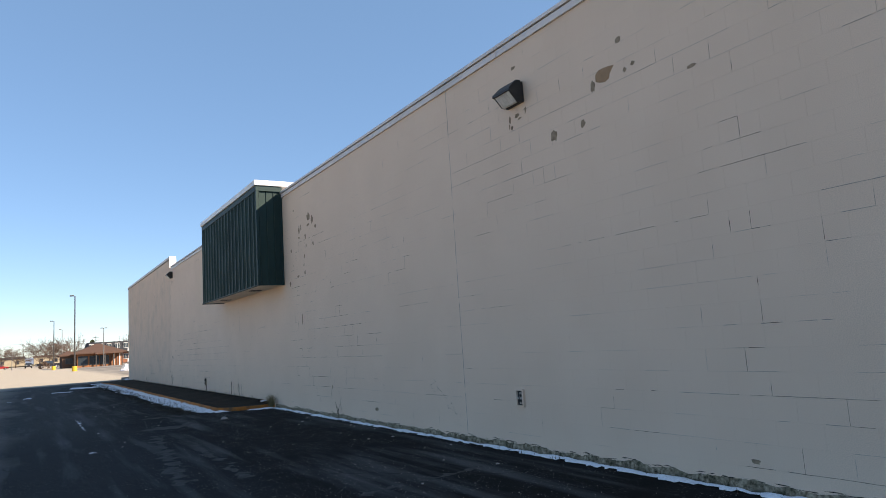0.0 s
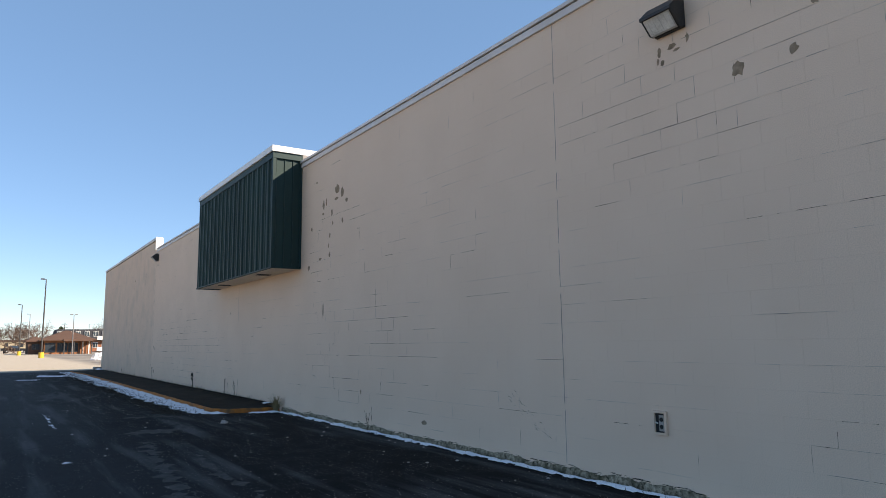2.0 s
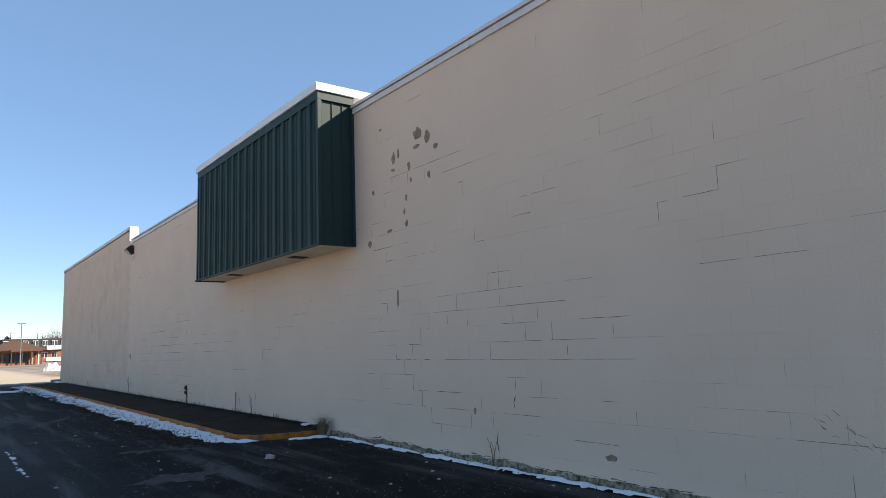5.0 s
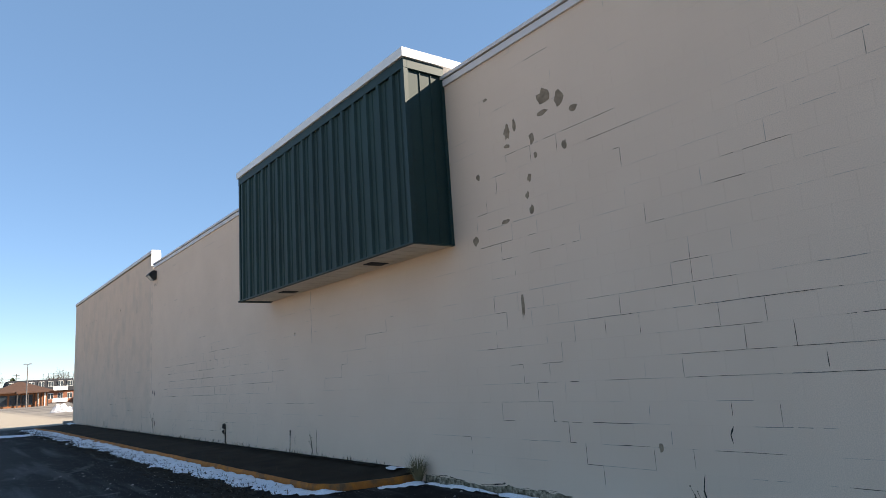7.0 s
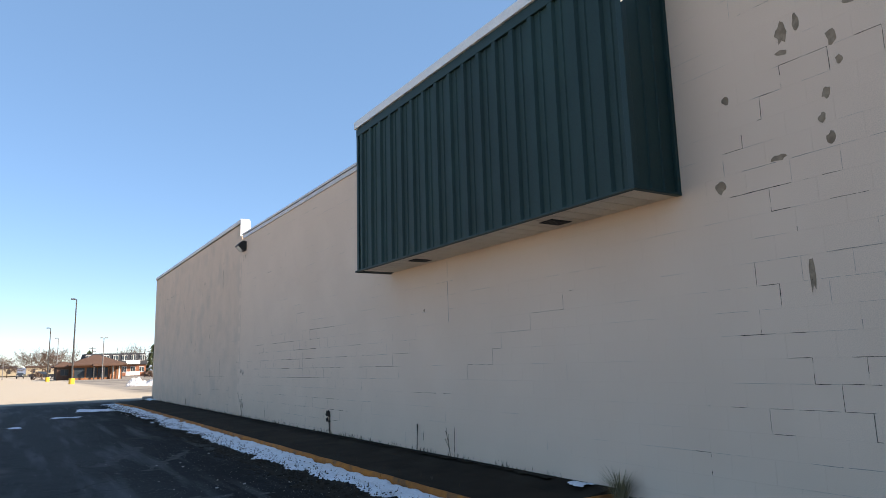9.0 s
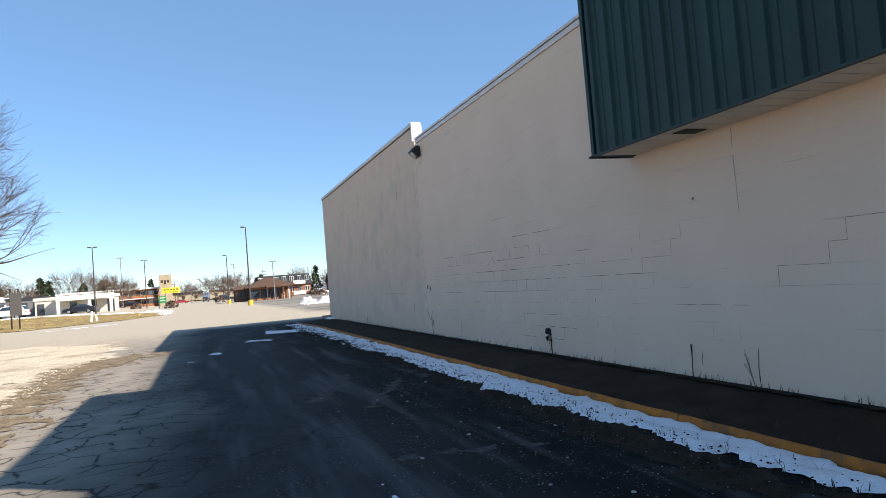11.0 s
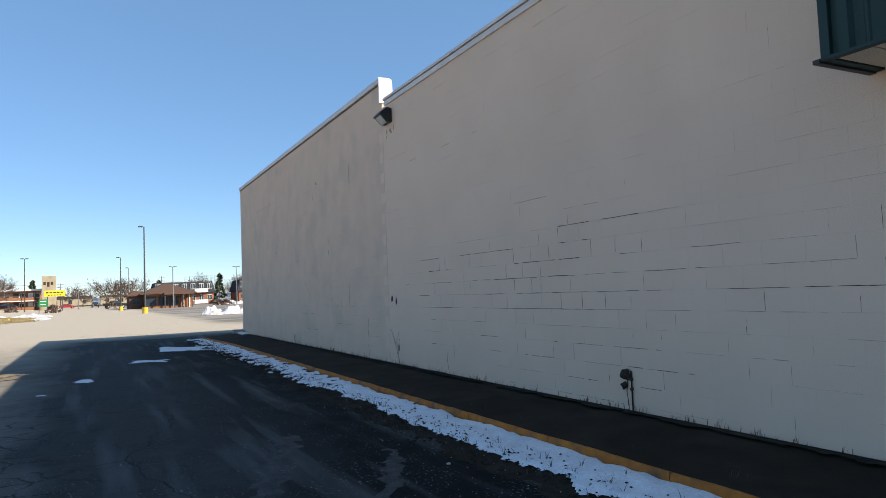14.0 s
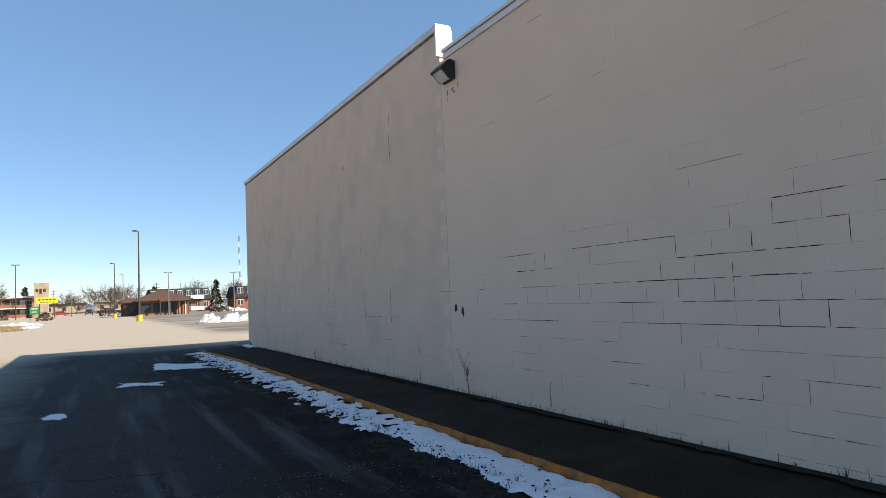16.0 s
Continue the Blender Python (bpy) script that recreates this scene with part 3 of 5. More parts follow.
# stair-stepped splits that follow the bond, and long hairlines in single beds
for _ in range(26):
    cy, cz, ry, rz, a = rng.choice(clusters)
    lev = max(1, min(23, round(rng.gauss(cz, rz * 0.6) / 0.2)))
    y = START + 0.4 * round((rng.gauss(cy, ry * 0.6) - START) / 0.4) + (0.2 if lev % 2 else 0)
    way = rng.choice((-1, 1))
    pts = [(y, 0.2 * lev)]
    for _ in range(rng.randint(1, 5)):
        lev += 1
        pts.append((y, 0.2 * lev))
        y += way * rng.choice((0.2, 0.2, 0.6))
        pts.append((y, 0.2 * lev))
    if max(p[1] for p in pts) < TOP - 0.1 and not any(15.6 < p[0] < 21.7 and p[1] > 2.7 for p in pts):
        ribbon(dark_bm if rng.random() < 0.6 else faint_bm, pts, rng.uniform(0.002, 0.0048), FACE, 0.9, y)
for _ in range(20):
    y, lev = rng.uniform(-3, 15), rng.randint(1, 24)
    ribbon(faint_bm if rng.random() < 0.6 else dark_bm, [(y, 0.2 * lev), (min(15.6, y + rng.uniform(0.8, 3.2)), 0.2 * lev)], rng.uniform(0.002, 0.004), FACE, 1.0, lev)


def split(y, course, path, width=0.0075):
    """A split that follows the bond: n and s half a block along a bed, u and d up or down a head joint."""
    k, lev = round((y - START) / 0.2), course
    pts = [(START + 0.2 * k, 0.2 * lev)]
    for step in path:
        k += {"n": 1, "s": -1}.get(step, 0)
        lev += {"u": 1, "d": -1}.get(step, 0)
        pts.append((START + 0.2 * k, 0.2 * lev))
    ribbon(dark_bm, pts, width, FACE - 0.0003, 0.5, y + course)


# beside the canopy: a stair from the bare patches down to the ground
for y, course, path in ((14.78, 7, "sdsdsdsdsdsd"), (15.18, 8, "sss"), (14.98, 9, "d"), (14.98, 11, "d"), (14.78, 9, "un"), (14.58, 13, "d"), (14.58, 13, "nun"), (14.98, 17, "dn"), (14.98, 17, "sus"), (14.58, 18, "us"),
                        (13.18, 17, "sd"), (13.38, 18, "sss"), (13.98, 19, "sssss"), (15.58, 5, "ss"), (15.58, 2, "un"), (13.98, 4, "ssss"), (14.98, 4, "s"), (14.18, 6, "ss")):
    split(y, course, path, 0.006)
# the middle stretch, where most joints have opened
for y, course, path in ((12.58, 6, "us"), (12.58, 6, "sss"), (12.38, 12, "ds"), (12.58, 11, "sdss"), (13.18, 10, "ds"), (12.78, 10, "ssss"), (12.38, 9, "ssssss"), (12.18, 9, "d"), (11.78, 9, "d"), (12.38, 8, "sss"), (11.98, 8, "dsss"), (11.58, 8, "dss"),
                        (11.78, 5, "d"), (12.18, 5, "d"), (12.38, 7, "ss"), (12.58, 3, "d"), (12.38, 4, "dsss"), (12.18, 14, "ss"), (11.98, 15, "sss"), (10.78, 19, "s"), (12.98, 3, "nn"), (11.58, 6, "ssssss"), (10.98, 4, "ssd"), (11.38, 2, "sss"), (12.78, 14, "ds")):
    split(y, course, path, 0.0045)
# around the first control joint and the lamp
for y, course, path in ((8.38, 6, "ss"), (7.98, 5, "s"), (8.0, 10, "ss"), (7.58, 14, "sssu"), (7.18, 18, "sss"), (7.98, 19, "ssssss"), (6.58, 17, "sssdss"), (6.38, 15, "ss"), (7.38, 3, "ss"), (8.78, 2, "d"), (6.38, 2, "d"), (7.98, 18, "sss"), (6.98, 16, "ss"), (5.78, 12, "sssssss"),
                        (3.38, 6, "nd"), (2.78, 11, "d"), (2.78, 10, "s"), (3.38, 12, "ds"), (3.18, 2, "d"), (3.58, 16, "sds"), (3.38, 8, "ds"), (4.18, 12, "ss"), (4.98, 2, "ss"), (8.18, 2, "d"), (9.18, 3, "ssss"), (9.38, 4, "s")):
    split(y, course, path, 0.004)
# beyond the canopy: a patch of loose blocks
for y, course, path in ((29.38, 10, "ssssd"), (28.58, 9, "nn"), (28.38, 10, "ds"), (27.98, 10, "ssssssssd"), (26.38, 9, "sss"), (25.38, 11, "ds"), (25.38, 11, "sss"), (25.58, 10, "d"), (25.58, 9, "sss"), (24.98, 10, "sd"), (24.58, 11, "sss"),
                        (29.98, 8, "s"), (28.78, 8, "sss"), (28.78, 8, "d"), (27.78, 8, "d"), (26.98, 8, "ssss"), (26.58, 9, "d"), (26.18, 8, "sssss"), (25.78, 9, "d"), (29.38, 7, "ss"), (27.18, 7, "sssss"), (25.78, 8, "d"), (26.38, 8, "d"), (25.98, 8, "ds"), (25.38, 7, "d"), (24.98, 7, "d"), (24.58, 7, "d")):
    split(y, course, path, 0.008)
for y, course, path in ((25.58, 7, "sssss"), (24.38, 7, "ssss"), (28.98, 6, "sssss"), (26.98, 6, "sssssssssss"), (23.98, 8, "ssss"), (26.38, 6, "d"), (26.18, 5, "d"), (25.18, 4, "d"), (25.58, 4, "sss"), (24.38, 4, "sss"), (25.78, 2, "d"), (25.38, 2, "sss"), (28.98, 3, "s"), (28.18, 3, "d"), (24.38, 9, "s"), (27.38, 4, "sss"),
                        (24.2, 3, "ssss"), (29.58, 19, "ss"), (28.38, 19, "ss"), (27.38, 19, "s"), (42.38, 22, "ssssssss"), (40.38, 22, "sss"), (34.98, 6, "sssssssss"), (33.58, 7, "d"), (32.98, 6, "sss"), (36.98, 5, "ssssss"), (34.38, 4, "sssssss"), (36.58, 3, "ssssss"), (22.98, 7, "ssssssss"), (20.98, 5, "ssssss")):
    split(y, course, path, 0.006)
# crusted top edge of the footing, with drips
for k in range(700):
    y = rng.uniform(-4, 16.4)
    z = 0.088 + 0.035 * noise.fractal((y * 2.3, 0.3, 2), 0.6, 2.2, 6)
    ribbon(dark_bm, [(y, z), (y + rng.uniform(0.03, 0.14), z + rng.uniform(-0.006, 0.006))], rng.uniform(0.004, 0.009), FACE - 0.002, 1.5, y)
for k in range(900):
    y, z = rng.uniform(-4, 16.4), rng.uniform(0.04, 0.095)
    ribbon(dark_bm, [(y, z), (y + rng.uniform(-0.008, 0.008), z - rng.uniform(0.01, 0.035))], rng.uniform(0.003, 0.008), WALL - 0.0125, 1.5, y)
# blistered specks in a drift towards the first control joint
for k in range(34):
    f = rng.random()
    y, z = 9.0 - 0.75 * f + rng.gauss(0, 0.05), 0.78 - 0.42 * f + rng.gauss(0, 0.03)
    ribbon(dark_bm, [(y, z), (y - rng.uniform(0.01, 0.05), z - rng.uniform(0.01, 0.05))], rng.uniform(0.014, 0.034), FACE, 1.0, y)
tagged(part("open_joint", dark_bm, M_CRACK, store_wall, "dark open mortar joints where paint split"), kind="stuff")
tagged(part("hairline_joint", faint_bm, M_FAINT, store_wall, "faint hairline joints under the paint"), kind="stuff")
# long runs of the raised far section: vertical rust-dark splits
bm = bmesh.new()
for y, z0, z1 in ((32.8, 3.9, 4.8), (34.4, 2.3, 3.0), (34.25, 1.05, 1.65), (31.9, 0.18, 0.95), (36.5, 1.7, 2.45), (36.1, 1.2, 1.6), (33.0, 1.1, 1.7), (38.6, 3.4, 3.9), (35.6, 3.6, 4.0), (19.75, 0.16, 0.56), (20.6, 0.25, 0.45), (14.5, 1.9, 2.22), (12.5, 0.15, 0.4), (12.2, 0.66, 0.8), (28.4, 0.2, 0.5), (24.3, 0.16, 0.5)):
    ribbon(bm, [(y, z0), (y + 0.02, (z0 + z1) / 2), (y - 0.01, z1)], 0.016, FACE, 1.2, y)
tagged(part("split", bm, M_CRACK, store_wall, "dark vertical splits in the blocks"), kind="stuff")


def flake(y, z, w, h, mat, label):
    """A place where the paint has come off: a bare, slightly sunk-looking scab with a curled paint rim."""
    bm = bmesh.new()
    pts = []
    n = 12
    w, h = w * 0.76, h * 0.76
    for k in range(n):
        a = k * math.tau / n
        r = 1 + 0.55 * noise.noise((y * 3 + math.cos(a) * 1.4, z * 3 + math.sin(a) * 1.4, 2.0)) + 0.3 * noise.noise((y * 5 + math.cos(a) * 4.5, z * 5 + math.sin(a) * 4.5, 6.0))
        pts.append((y + r * w / 2 * math.cos(a), z + r * h / 2 * math.sin(a)))
    c = bm.verts.new((WALL - 0.0012, y, z))
    ring = [bm.verts.new((WALL - 0.002, *p)) for p in pts]
    for k in range(n):
        bm.faces.new((c, ring[k], ring[(k + 1) % n]))
    bare = part("bare_patch", bm, mat, store_wall, label)
    bm = bmesh.new()
    inner = [bm.verts.new((WALL - 0.0025, *p)) for p in pts]
    outer = [bm.verts.new((WALL - 0.006 * abs(noise.noise((*p, 1))), y + (p[0] - y) * 1.07, z + (p[1] - z) * 1.07)) for p in pts]
    for k in range(n):
        if noise.noise((pts[k][0] * 9, pts[k][1] * 9, 4)) > -0.1:
            bm.faces.new((inner[k], inner[(k + 1) % n], outer[(k + 1) % n], outer[k]))
    if bm.faces:
        part("curled_paint", bm, M_PAINT, bare)
    else:
        bm.free()


flake(4.87, 4.14, 0.36, 0.20, M_TAN, "tan bare block where paint fell off")
for y, z, w, h in ((5.05, 4.07, 0.09, 0.17), (5.74, 3.71, 0.15, 0.17), (5.25, 3.71, 0.1, 0.12), (6.51, 4.04, 0.06, 0.08), (4.58, 4.08, 0.06, 0.07), (4.47, 4.11, 0.08, 0.06), (3.78, 3.81, 0.14, 0.05), (4.63, 4.43, 0.1, 0.1), (6.4, 4.8, 0.14, 0.06),
                   (13.68, 4.17, 0.2, 0.24), (13.92, 4.27, 0.24, 0.22), (13.95, 4.1, 0.2, 0.08), (13.5, 4.0, 0.16, 0.09), (14.53, 4.06, 0.14, 0.24), (14.4, 4.1, 0.08, 0.2), (14.14, 3.87, 0.1, 0.16), (13.67, 3.65, 0.1, 0.12)):
    flake(y, z, w, h, M_BARE, "grey bare block where paint fell off")
for y, z, w, h in ((14.1, 3.66, 0.08, 0.1), (14.23, 3.44, 0.09, 0.12), (14.28, 3.25, 0.08, 0.12), (14.23, 3.07, 0.1, 0.12), (14.67, 3.03, 0.18, 0.08), (15.23, 2.91, 0.14, 0.14), (14.5, 2.05, 0.07, 0.34), (14.87, 4.59, 0.1, 0.05), (15.1, 3.67, 0.1, 0.1), (14.55, 3.9, 0.14, 0.06),
                   (20.51, 2.23, 0.07, 0.06), (12.9, 0.6, 0.06, 0.1), (10.9, 0.28, 0.2, 0.07), (35.3, 4.3, 0.16, 0.1), (3.6, 0.25, 0.12, 0.05), (30.35, 0.45, 0.1, 0.22)):
    flake(y, z, w, h, M_BARE, "grey bare block where paint fell off")

for y, z, w, h in ((30.6, 1.36, 0.13, 0.16), (30.4, 1.31, 0.1, 0.2)):
    flake(y, z, w, h, M_DARK, "dark broken hole in the block face")

# ---- canopy ----
CY0, CY1, CX, CZ0, CZ1 = 15.68, 21.5, 4.54, 2.93, 5.335
canopy = thing("wall_canopy", "dark green ribbed metal canopy with white cap on the wall", "canopy", (WALL, 18.6, CZ0))


def cpart(name, bm, mat, label="", parent=None):
    ob = part(name, bm, mat, parent or canopy, label)
    if not parent:
        ob.matrix_parent_inverse = Matrix.Translation((-WALL, -18.6, -CZ0))
    return ob


cpart("frame", boxed((CX + 0.03, CY0 + 0.03, CZ0 + 0.03), (WALL - 0.002, CY1 - 0.03, CZ1)), M_DARK, "dark inner framing")
PITCH = (CY1 - CY0 - 0.06) / 17


def panel_mesh(width, height, flat):
    """One ribbed cladding length: flat pan, raised rib, and its return edges."""
    bm = bmesh.new()
    seams = ((0, 0.0), (0.86, 0.0), (0.9, 0.016), (0.96, 0.016), (1, 0.0))
    prof = [(width * u, d) for u, d in seams] if flat else [(width * u, d) for u, d in ((0, 0.0), (0.24, 0.0), (0.27, 0.012), (0.33, 0.012), (0.36, 0.0), (0.56, 0.0), (0.62, 0.036), (0.82, 0.036), (0.88, 0.0), (1, 0.0))]
    lo = [bm.verts.new((-d, u, 0)) for u, d in prof]
    hi = [bm.verts.new((-d, u, height)) for u, d in prof]
    for k in range(len(prof) - 1):
        bm.faces.new((lo[k], lo[k + 1], hi[k + 1], hi[k]))
    bot = [bm.verts.new((0.02, u, 0)) for u in (0, width)]
    bm.faces.new(lo[::-1] + bot)
    top = [bm.verts.new((0.02, u, height)) for u in (0, width)]
    bm.faces.new(hi + top[::-1])
    bmesh.ops.recalc_face_normals(bm, faces=bm.faces[:])
    me = bpy.data.meshes.new("panel")
    bm.to_mesh(me)
    bm.free()
    me.materials.append(M_GREEN)
    return me


front_panel = panel_mesh(PITCH, CZ1 - CZ0 - 0.155, False)
side_panel = panel_mesh((WALL - CX - 0.07) / 3, CZ1 - CZ0 - 0.155, True)
for k in range(17):
    ob = new("panel", front_panel)
    ob.parent = canopy
    ob.matrix_local = Matrix.Translation((CX - WALL, CY0 + 0.03 + k * PITCH - 18.6, 0.025))
for end, turn in ((CY0, 90), (CY1, -90)):
    for k in range(3):
        ob = new("panel", side_panel)
        ob.parent = canopy
        w = (WALL - CX - 0.07) / 3
        x = CX + 0.035 + (k + 1) * w if turn == 90 else CX + 0.035 + k * w
        ob.matrix_local = pose(x - WALL, end - 18.6, 0.025, 0, 0, turn)
for lo, hi in (((CX - 0.04, CY0 - 0.04, CZ1 - 0.13), (CX + 0.02, CY1 + 0.04, CZ1)), ((CX - 0.04, CY0 - 0.04, CZ0), (CX + 0.02, CY1 + 0.04, CZ0 + 0.025)),
               ((CX + 0.02, CY0 - 0.04, CZ1 - 0.13), (WALL - 0.003, CY0 + 0.02, CZ1)), ((CX + 0.02, CY0 - 0.04, CZ0), (WALL - 0.003, CY0 + 0.02, CZ0 + 0.025)),
               ((CX + 0.02, CY1 - 0.02, CZ1 - 0.13), (WALL - 0.003, CY1 + 0.04, CZ1)), ((CX + 0.02, CY1 - 0.02, CZ0), (WALL - 0.003, CY1 + 0.04, CZ0 + 0.025)),
               ((CX - 0.038, CY0 - 0.038, CZ0 + 0.025), (CX + 0.03, CY0 + 0.028, CZ1 - 0.13)), ((CX - 0.038, CY1 - 0.028, CZ0 + 0.025), (CX + 0.03, CY1 + 0.038, CZ1 - 0.13)),
               ((WALL - 0.045, CY0 - 0.036, CZ0 + 0.025), (WALL - 0.003, CY0 + 0.02, CZ1 - 0.13))):
    cpart("trim", boxed(lo, hi, 0.004), M_GREENTRIM)
cpart("cap", boxed((CX - 0.07, CY0 - 0.07, CZ1 + 0.003), (WALL + 0.30, CY1 + 0.07, CZ1 + 0.13), 0.006), M_WHITE, "white metal cap")
cpart("flange", boxed((CX - 0.05, CY1 + 0.0405, CZ0 - 0.012), (WALL - 0.004, CY1 + 0.09, CZ0 + 0.018), 0.003), M_BLACK, "dark drip flange")
# soffit boards run out from the wall, with dark vent slots
nb = 24
bw = (CY1 - CY0 - 0.04) / nb
bm = boxed((CX + 0.02, 0, 0), (WALL - 0.003, bw - 0.016, 0.014), 0.002)
me = bpy.data.meshes.new("soffit_board")
bm.to_mesh(me)
bm.free()
me.materials.append(M_SOFFIT)
for k in range(nb):
    ob = new("soffit_board", me)
    ob.parent = canopy
    ob.matrix_local = Matrix.Translation((-WALL, CY0 + 0.02 + k * bw - 18.6, 0.006))
for y in (17.1, 20.1):
    v = cpart("vent", boxed((CX + 0.17, y - 0.1, CZ0 - 0.004), (CX + 0.46, y + 0.12, CZ0 + 0.004), 0.002), M_DARK, "dark recessed vent grille")
    for q in range(5):
        part("slat", boxed((CX + 0.19 + q * 0.05, y - 0.08, CZ0 - 0.009), (CX + 0.2 + q * 0.05, y + 0.1, CZ0 - 0.0045)), M_BLACK, v).matrix_parent_inverse = Matrix.Translation((0, 0, 0))


# ---- wall lamps and fittings ----
def wall_lamp(y, z):
    """Wall-pack floodlight: sloping cast hood, back box and ribbed glass front."""
    L = thing("wall_lamp", "dark bronze wall-pack floodlight with ribbed glass lens", "lamp", (WALL, y, z), "wall lamps")
    bm = bmesh.new()
    prism(bm, [(-0.002, -0.16), (-0.06, -0.16), (-0.07, 0.16), (-0.002, 0.18)], "y", -0.21, 0.21)
    bmesh.ops.bevel(bm, geom=bm.edges[:], offset=0.008, segments=1, affect="EDGES")
    part("back_box", bm, M_BLACK, L)
    bm = bmesh.new()
    prism(bm, [(-0.062, 0.185), (-0.15, 0.175), (-0.30, 0.03), (-0.30, -0.005), (-0.27, -0.005), (-0.13, 0.14), (-0.062, 0.15)], "y", -0.225, 0.225)
    part("hood", bm, M_BLACK, L)
    for s in (-1, 1):
        bm = bmesh.new()
        prism(bm, [(-0.062, -0.15), (-0.062, 0.15), (-0.13, 0.14), (-0.27, 0.0), (-0.13, -0.15)], "y", s * 0.222 - 0.012 * (s > 0), s * 0.222 + 0.012 * (s < 0))
        part("cheek", bm, M_BLACK, L)
    bm = bmesh.new()
    prism(bm, [(-0.075, -0.15), (-0.125, -0.15), (-0.262, 0.0), (-0.12, 0.12), (-0.075, 0.12)], "y", -0.205, 0.205)
    lens = part("lens", bm, M_LENS, L, "clouded ribbed glass lens")
    for k in range(5):
        bm = bmesh.new()
        y0 = -0.16 + k * 0.08
        prism(bm, [(-0.1255, -0.15), (-0.2625, 0.0), (-0.266, -0.003), (-0.129, -0.154)], "y", y0 - 0.005, y0 + 0.005)
        part("rib", bm, M_LENS, lens)
    bm = bmesh.new()
    prism(bm, [(-0.26, -0.005), (-0.29, -0.012), (-0.14, -0.175), (-0.062, -0.175), (-0.062, -0.155), (-0.13, -0.155)], "y", -0.222, -0.195)
    part("lens_frame", bm, M_BLACK, L)
    return L


lamp = wall_lamp(6.39, 4.42)
lamp.scale = (0.8, 0.78, 0.8)
copy_thing(lamp, Matrix.Translation((WALL, 30.47, 4.81)))
for y, z in ((6.39, 4.17), (30.42, 4.55)):
    for dy, dz, w, h in ((-0.17, 0.02, 0.05, 0.12), (0.0, 0.0, 0.12, 0.07), (0.15, -0.01, 0.06, 0.12), (0.17, -0.1, 0.04, 0.09), (-0.05, -0.05, 0.1, 0.04)):
        flake(y + dy, z + dz, w, h, M_BARE, "flaked paint below the lamp")

outlet = thing("outlet_box", "small pale wall outlet box with dark broken socket", "outlet", (WALL, 6.76, 0.645))
part("socket", boxed((-0.007, -0.058, -0.098), (-0.0018, 0.058, 0.098)), M_DARK, outlet, "dark open back of the box")
for lo, hi in (((-0.03, -0.078, 0.088), (-0.0015, 0.078, 0.108)), ((-0.03, -0.078, -0.108), (-0.0015, 0.078, -0.088)), ((-0.03, -0.078, -0.0875), (-0.0015, -0.055, 0.0875)), ((-0.03, 0.055, -0.0875), (-0.0015, 0.078, 0.0875))):
    part("cover_plate", boxed(lo, hi, 0.003), M_PAINT, outlet, "pale painted frame")
part("receptacle", boxed((-0.016, -0.04, -0.075), (-0.0072, 0.012, 0.07), 0.003), M_STONE, outlet, "pale broken receptacle body")
for zz in (-0.035, 0.03):
    bm = bmesh.new()
    tube(bm, (-0.0162, -0.016, zz), (-0.022, -0.016, zz), 0.02, 0.018, 12)
    part("socket_ring", bm, M_DARK, outlet, "dark round socket")
bm = bmesh.new()
tube(bm, (-0.0225, 0.05, 0.005), (-0.026, 0.018, -0.004), 0.006, 0.008, 8)
part("wire", bm, M_LENS, outlet, "bare hanging wire end")

bib = thing("wall_pipe", "thin rusty pipe on the wall with torn dark plates", "pipe", (WALL, 24.28, 0.5))


def torn_plate(name, y, z, w, h, tilt, seed):
    """A bent scrap of dark sheet with a ragged rim, standing off the wall."""
    bm = bmesh.new()
    ring = []
    for k in range(14):
        a = k * math.tau / 14
        r = 1 + 0.7 * noise.noise((math.cos(a) * 1.7 + seed, math.sin(a) * 1.7, seed))
        u, v = r * w / 2 * math.cos(a), r * h / 2 * math.sin(a)
        ring.append((y + u * math.cos(tilt) - v * math.sin(tilt), z + u * math.sin(tilt) + v * math.cos(tilt), -0.03 - 0.03 * noise.noise((u * 20, v * 20, seed))))
    front = [bm.verts.new((d, u, v)) for u, v, d in ring]
    back = [bm.verts.new((d + 0.012, u, v)) for u, v, d in ring]
    mid = bm.verts.new((-0.05, y, z))
    mid2 = bm.verts.new((-0.036, y, z))
    for k in range(14):
        j = (k + 1) % 14
        bm.faces.new((mid, front[k], front[j]))
        bm.faces.new((mid2, back[j], back[k]))
        bm.faces.new((front[k], back[k], back[j], front[j]))
    part(name, bm, M_RUST, bib, "torn dark rusty plate")


torn_plate("plate", 0.02, 0.02, 0.12, 0.11, 0.5, 1.3)
torn_plate("plate", 0.055, -0.10, 0.10, 0.06, -0.7, 4.1)
bm = bmesh.new()
tube(bm, (-0.012, -0.05, 0.06), (-0.014, -0.055, -0.352), 0.009, 0.009, 8)
part("pipe", bm, M_RUST, bib)
for zz in (-0.03, -0.13):
    bm = bmesh.new()
    tube(bm, (-0.002, -0.052, zz), (-0.03, -0.052, zz), 0.018, 0.016, 8)
    part("bracket", bm, M_RUST, bib)

marker = thing("marker_stake", "thin stake with rust-orange top beside the wall", "stake", (WALL - 0.04, 20.75, 0.15))
bm = bmesh.new()
tube(bm, (0, 0, 0), (0.01, 0, 0.28), 0.006, 0.006, 6)
part("stem", bm, M_WEED, marker)
bm = bmesh.new()
tube(bm, (0.01, 0, 0.28), (0.012, 0, 0.38), 0.009, 0.011, 8)
part("head", bm, M_RUST, marker, "rust-orange head")

# ---- sidewalk and kerb ----
KX = 3.86
SIDE0, SIDE1 = 16.95, 45.15


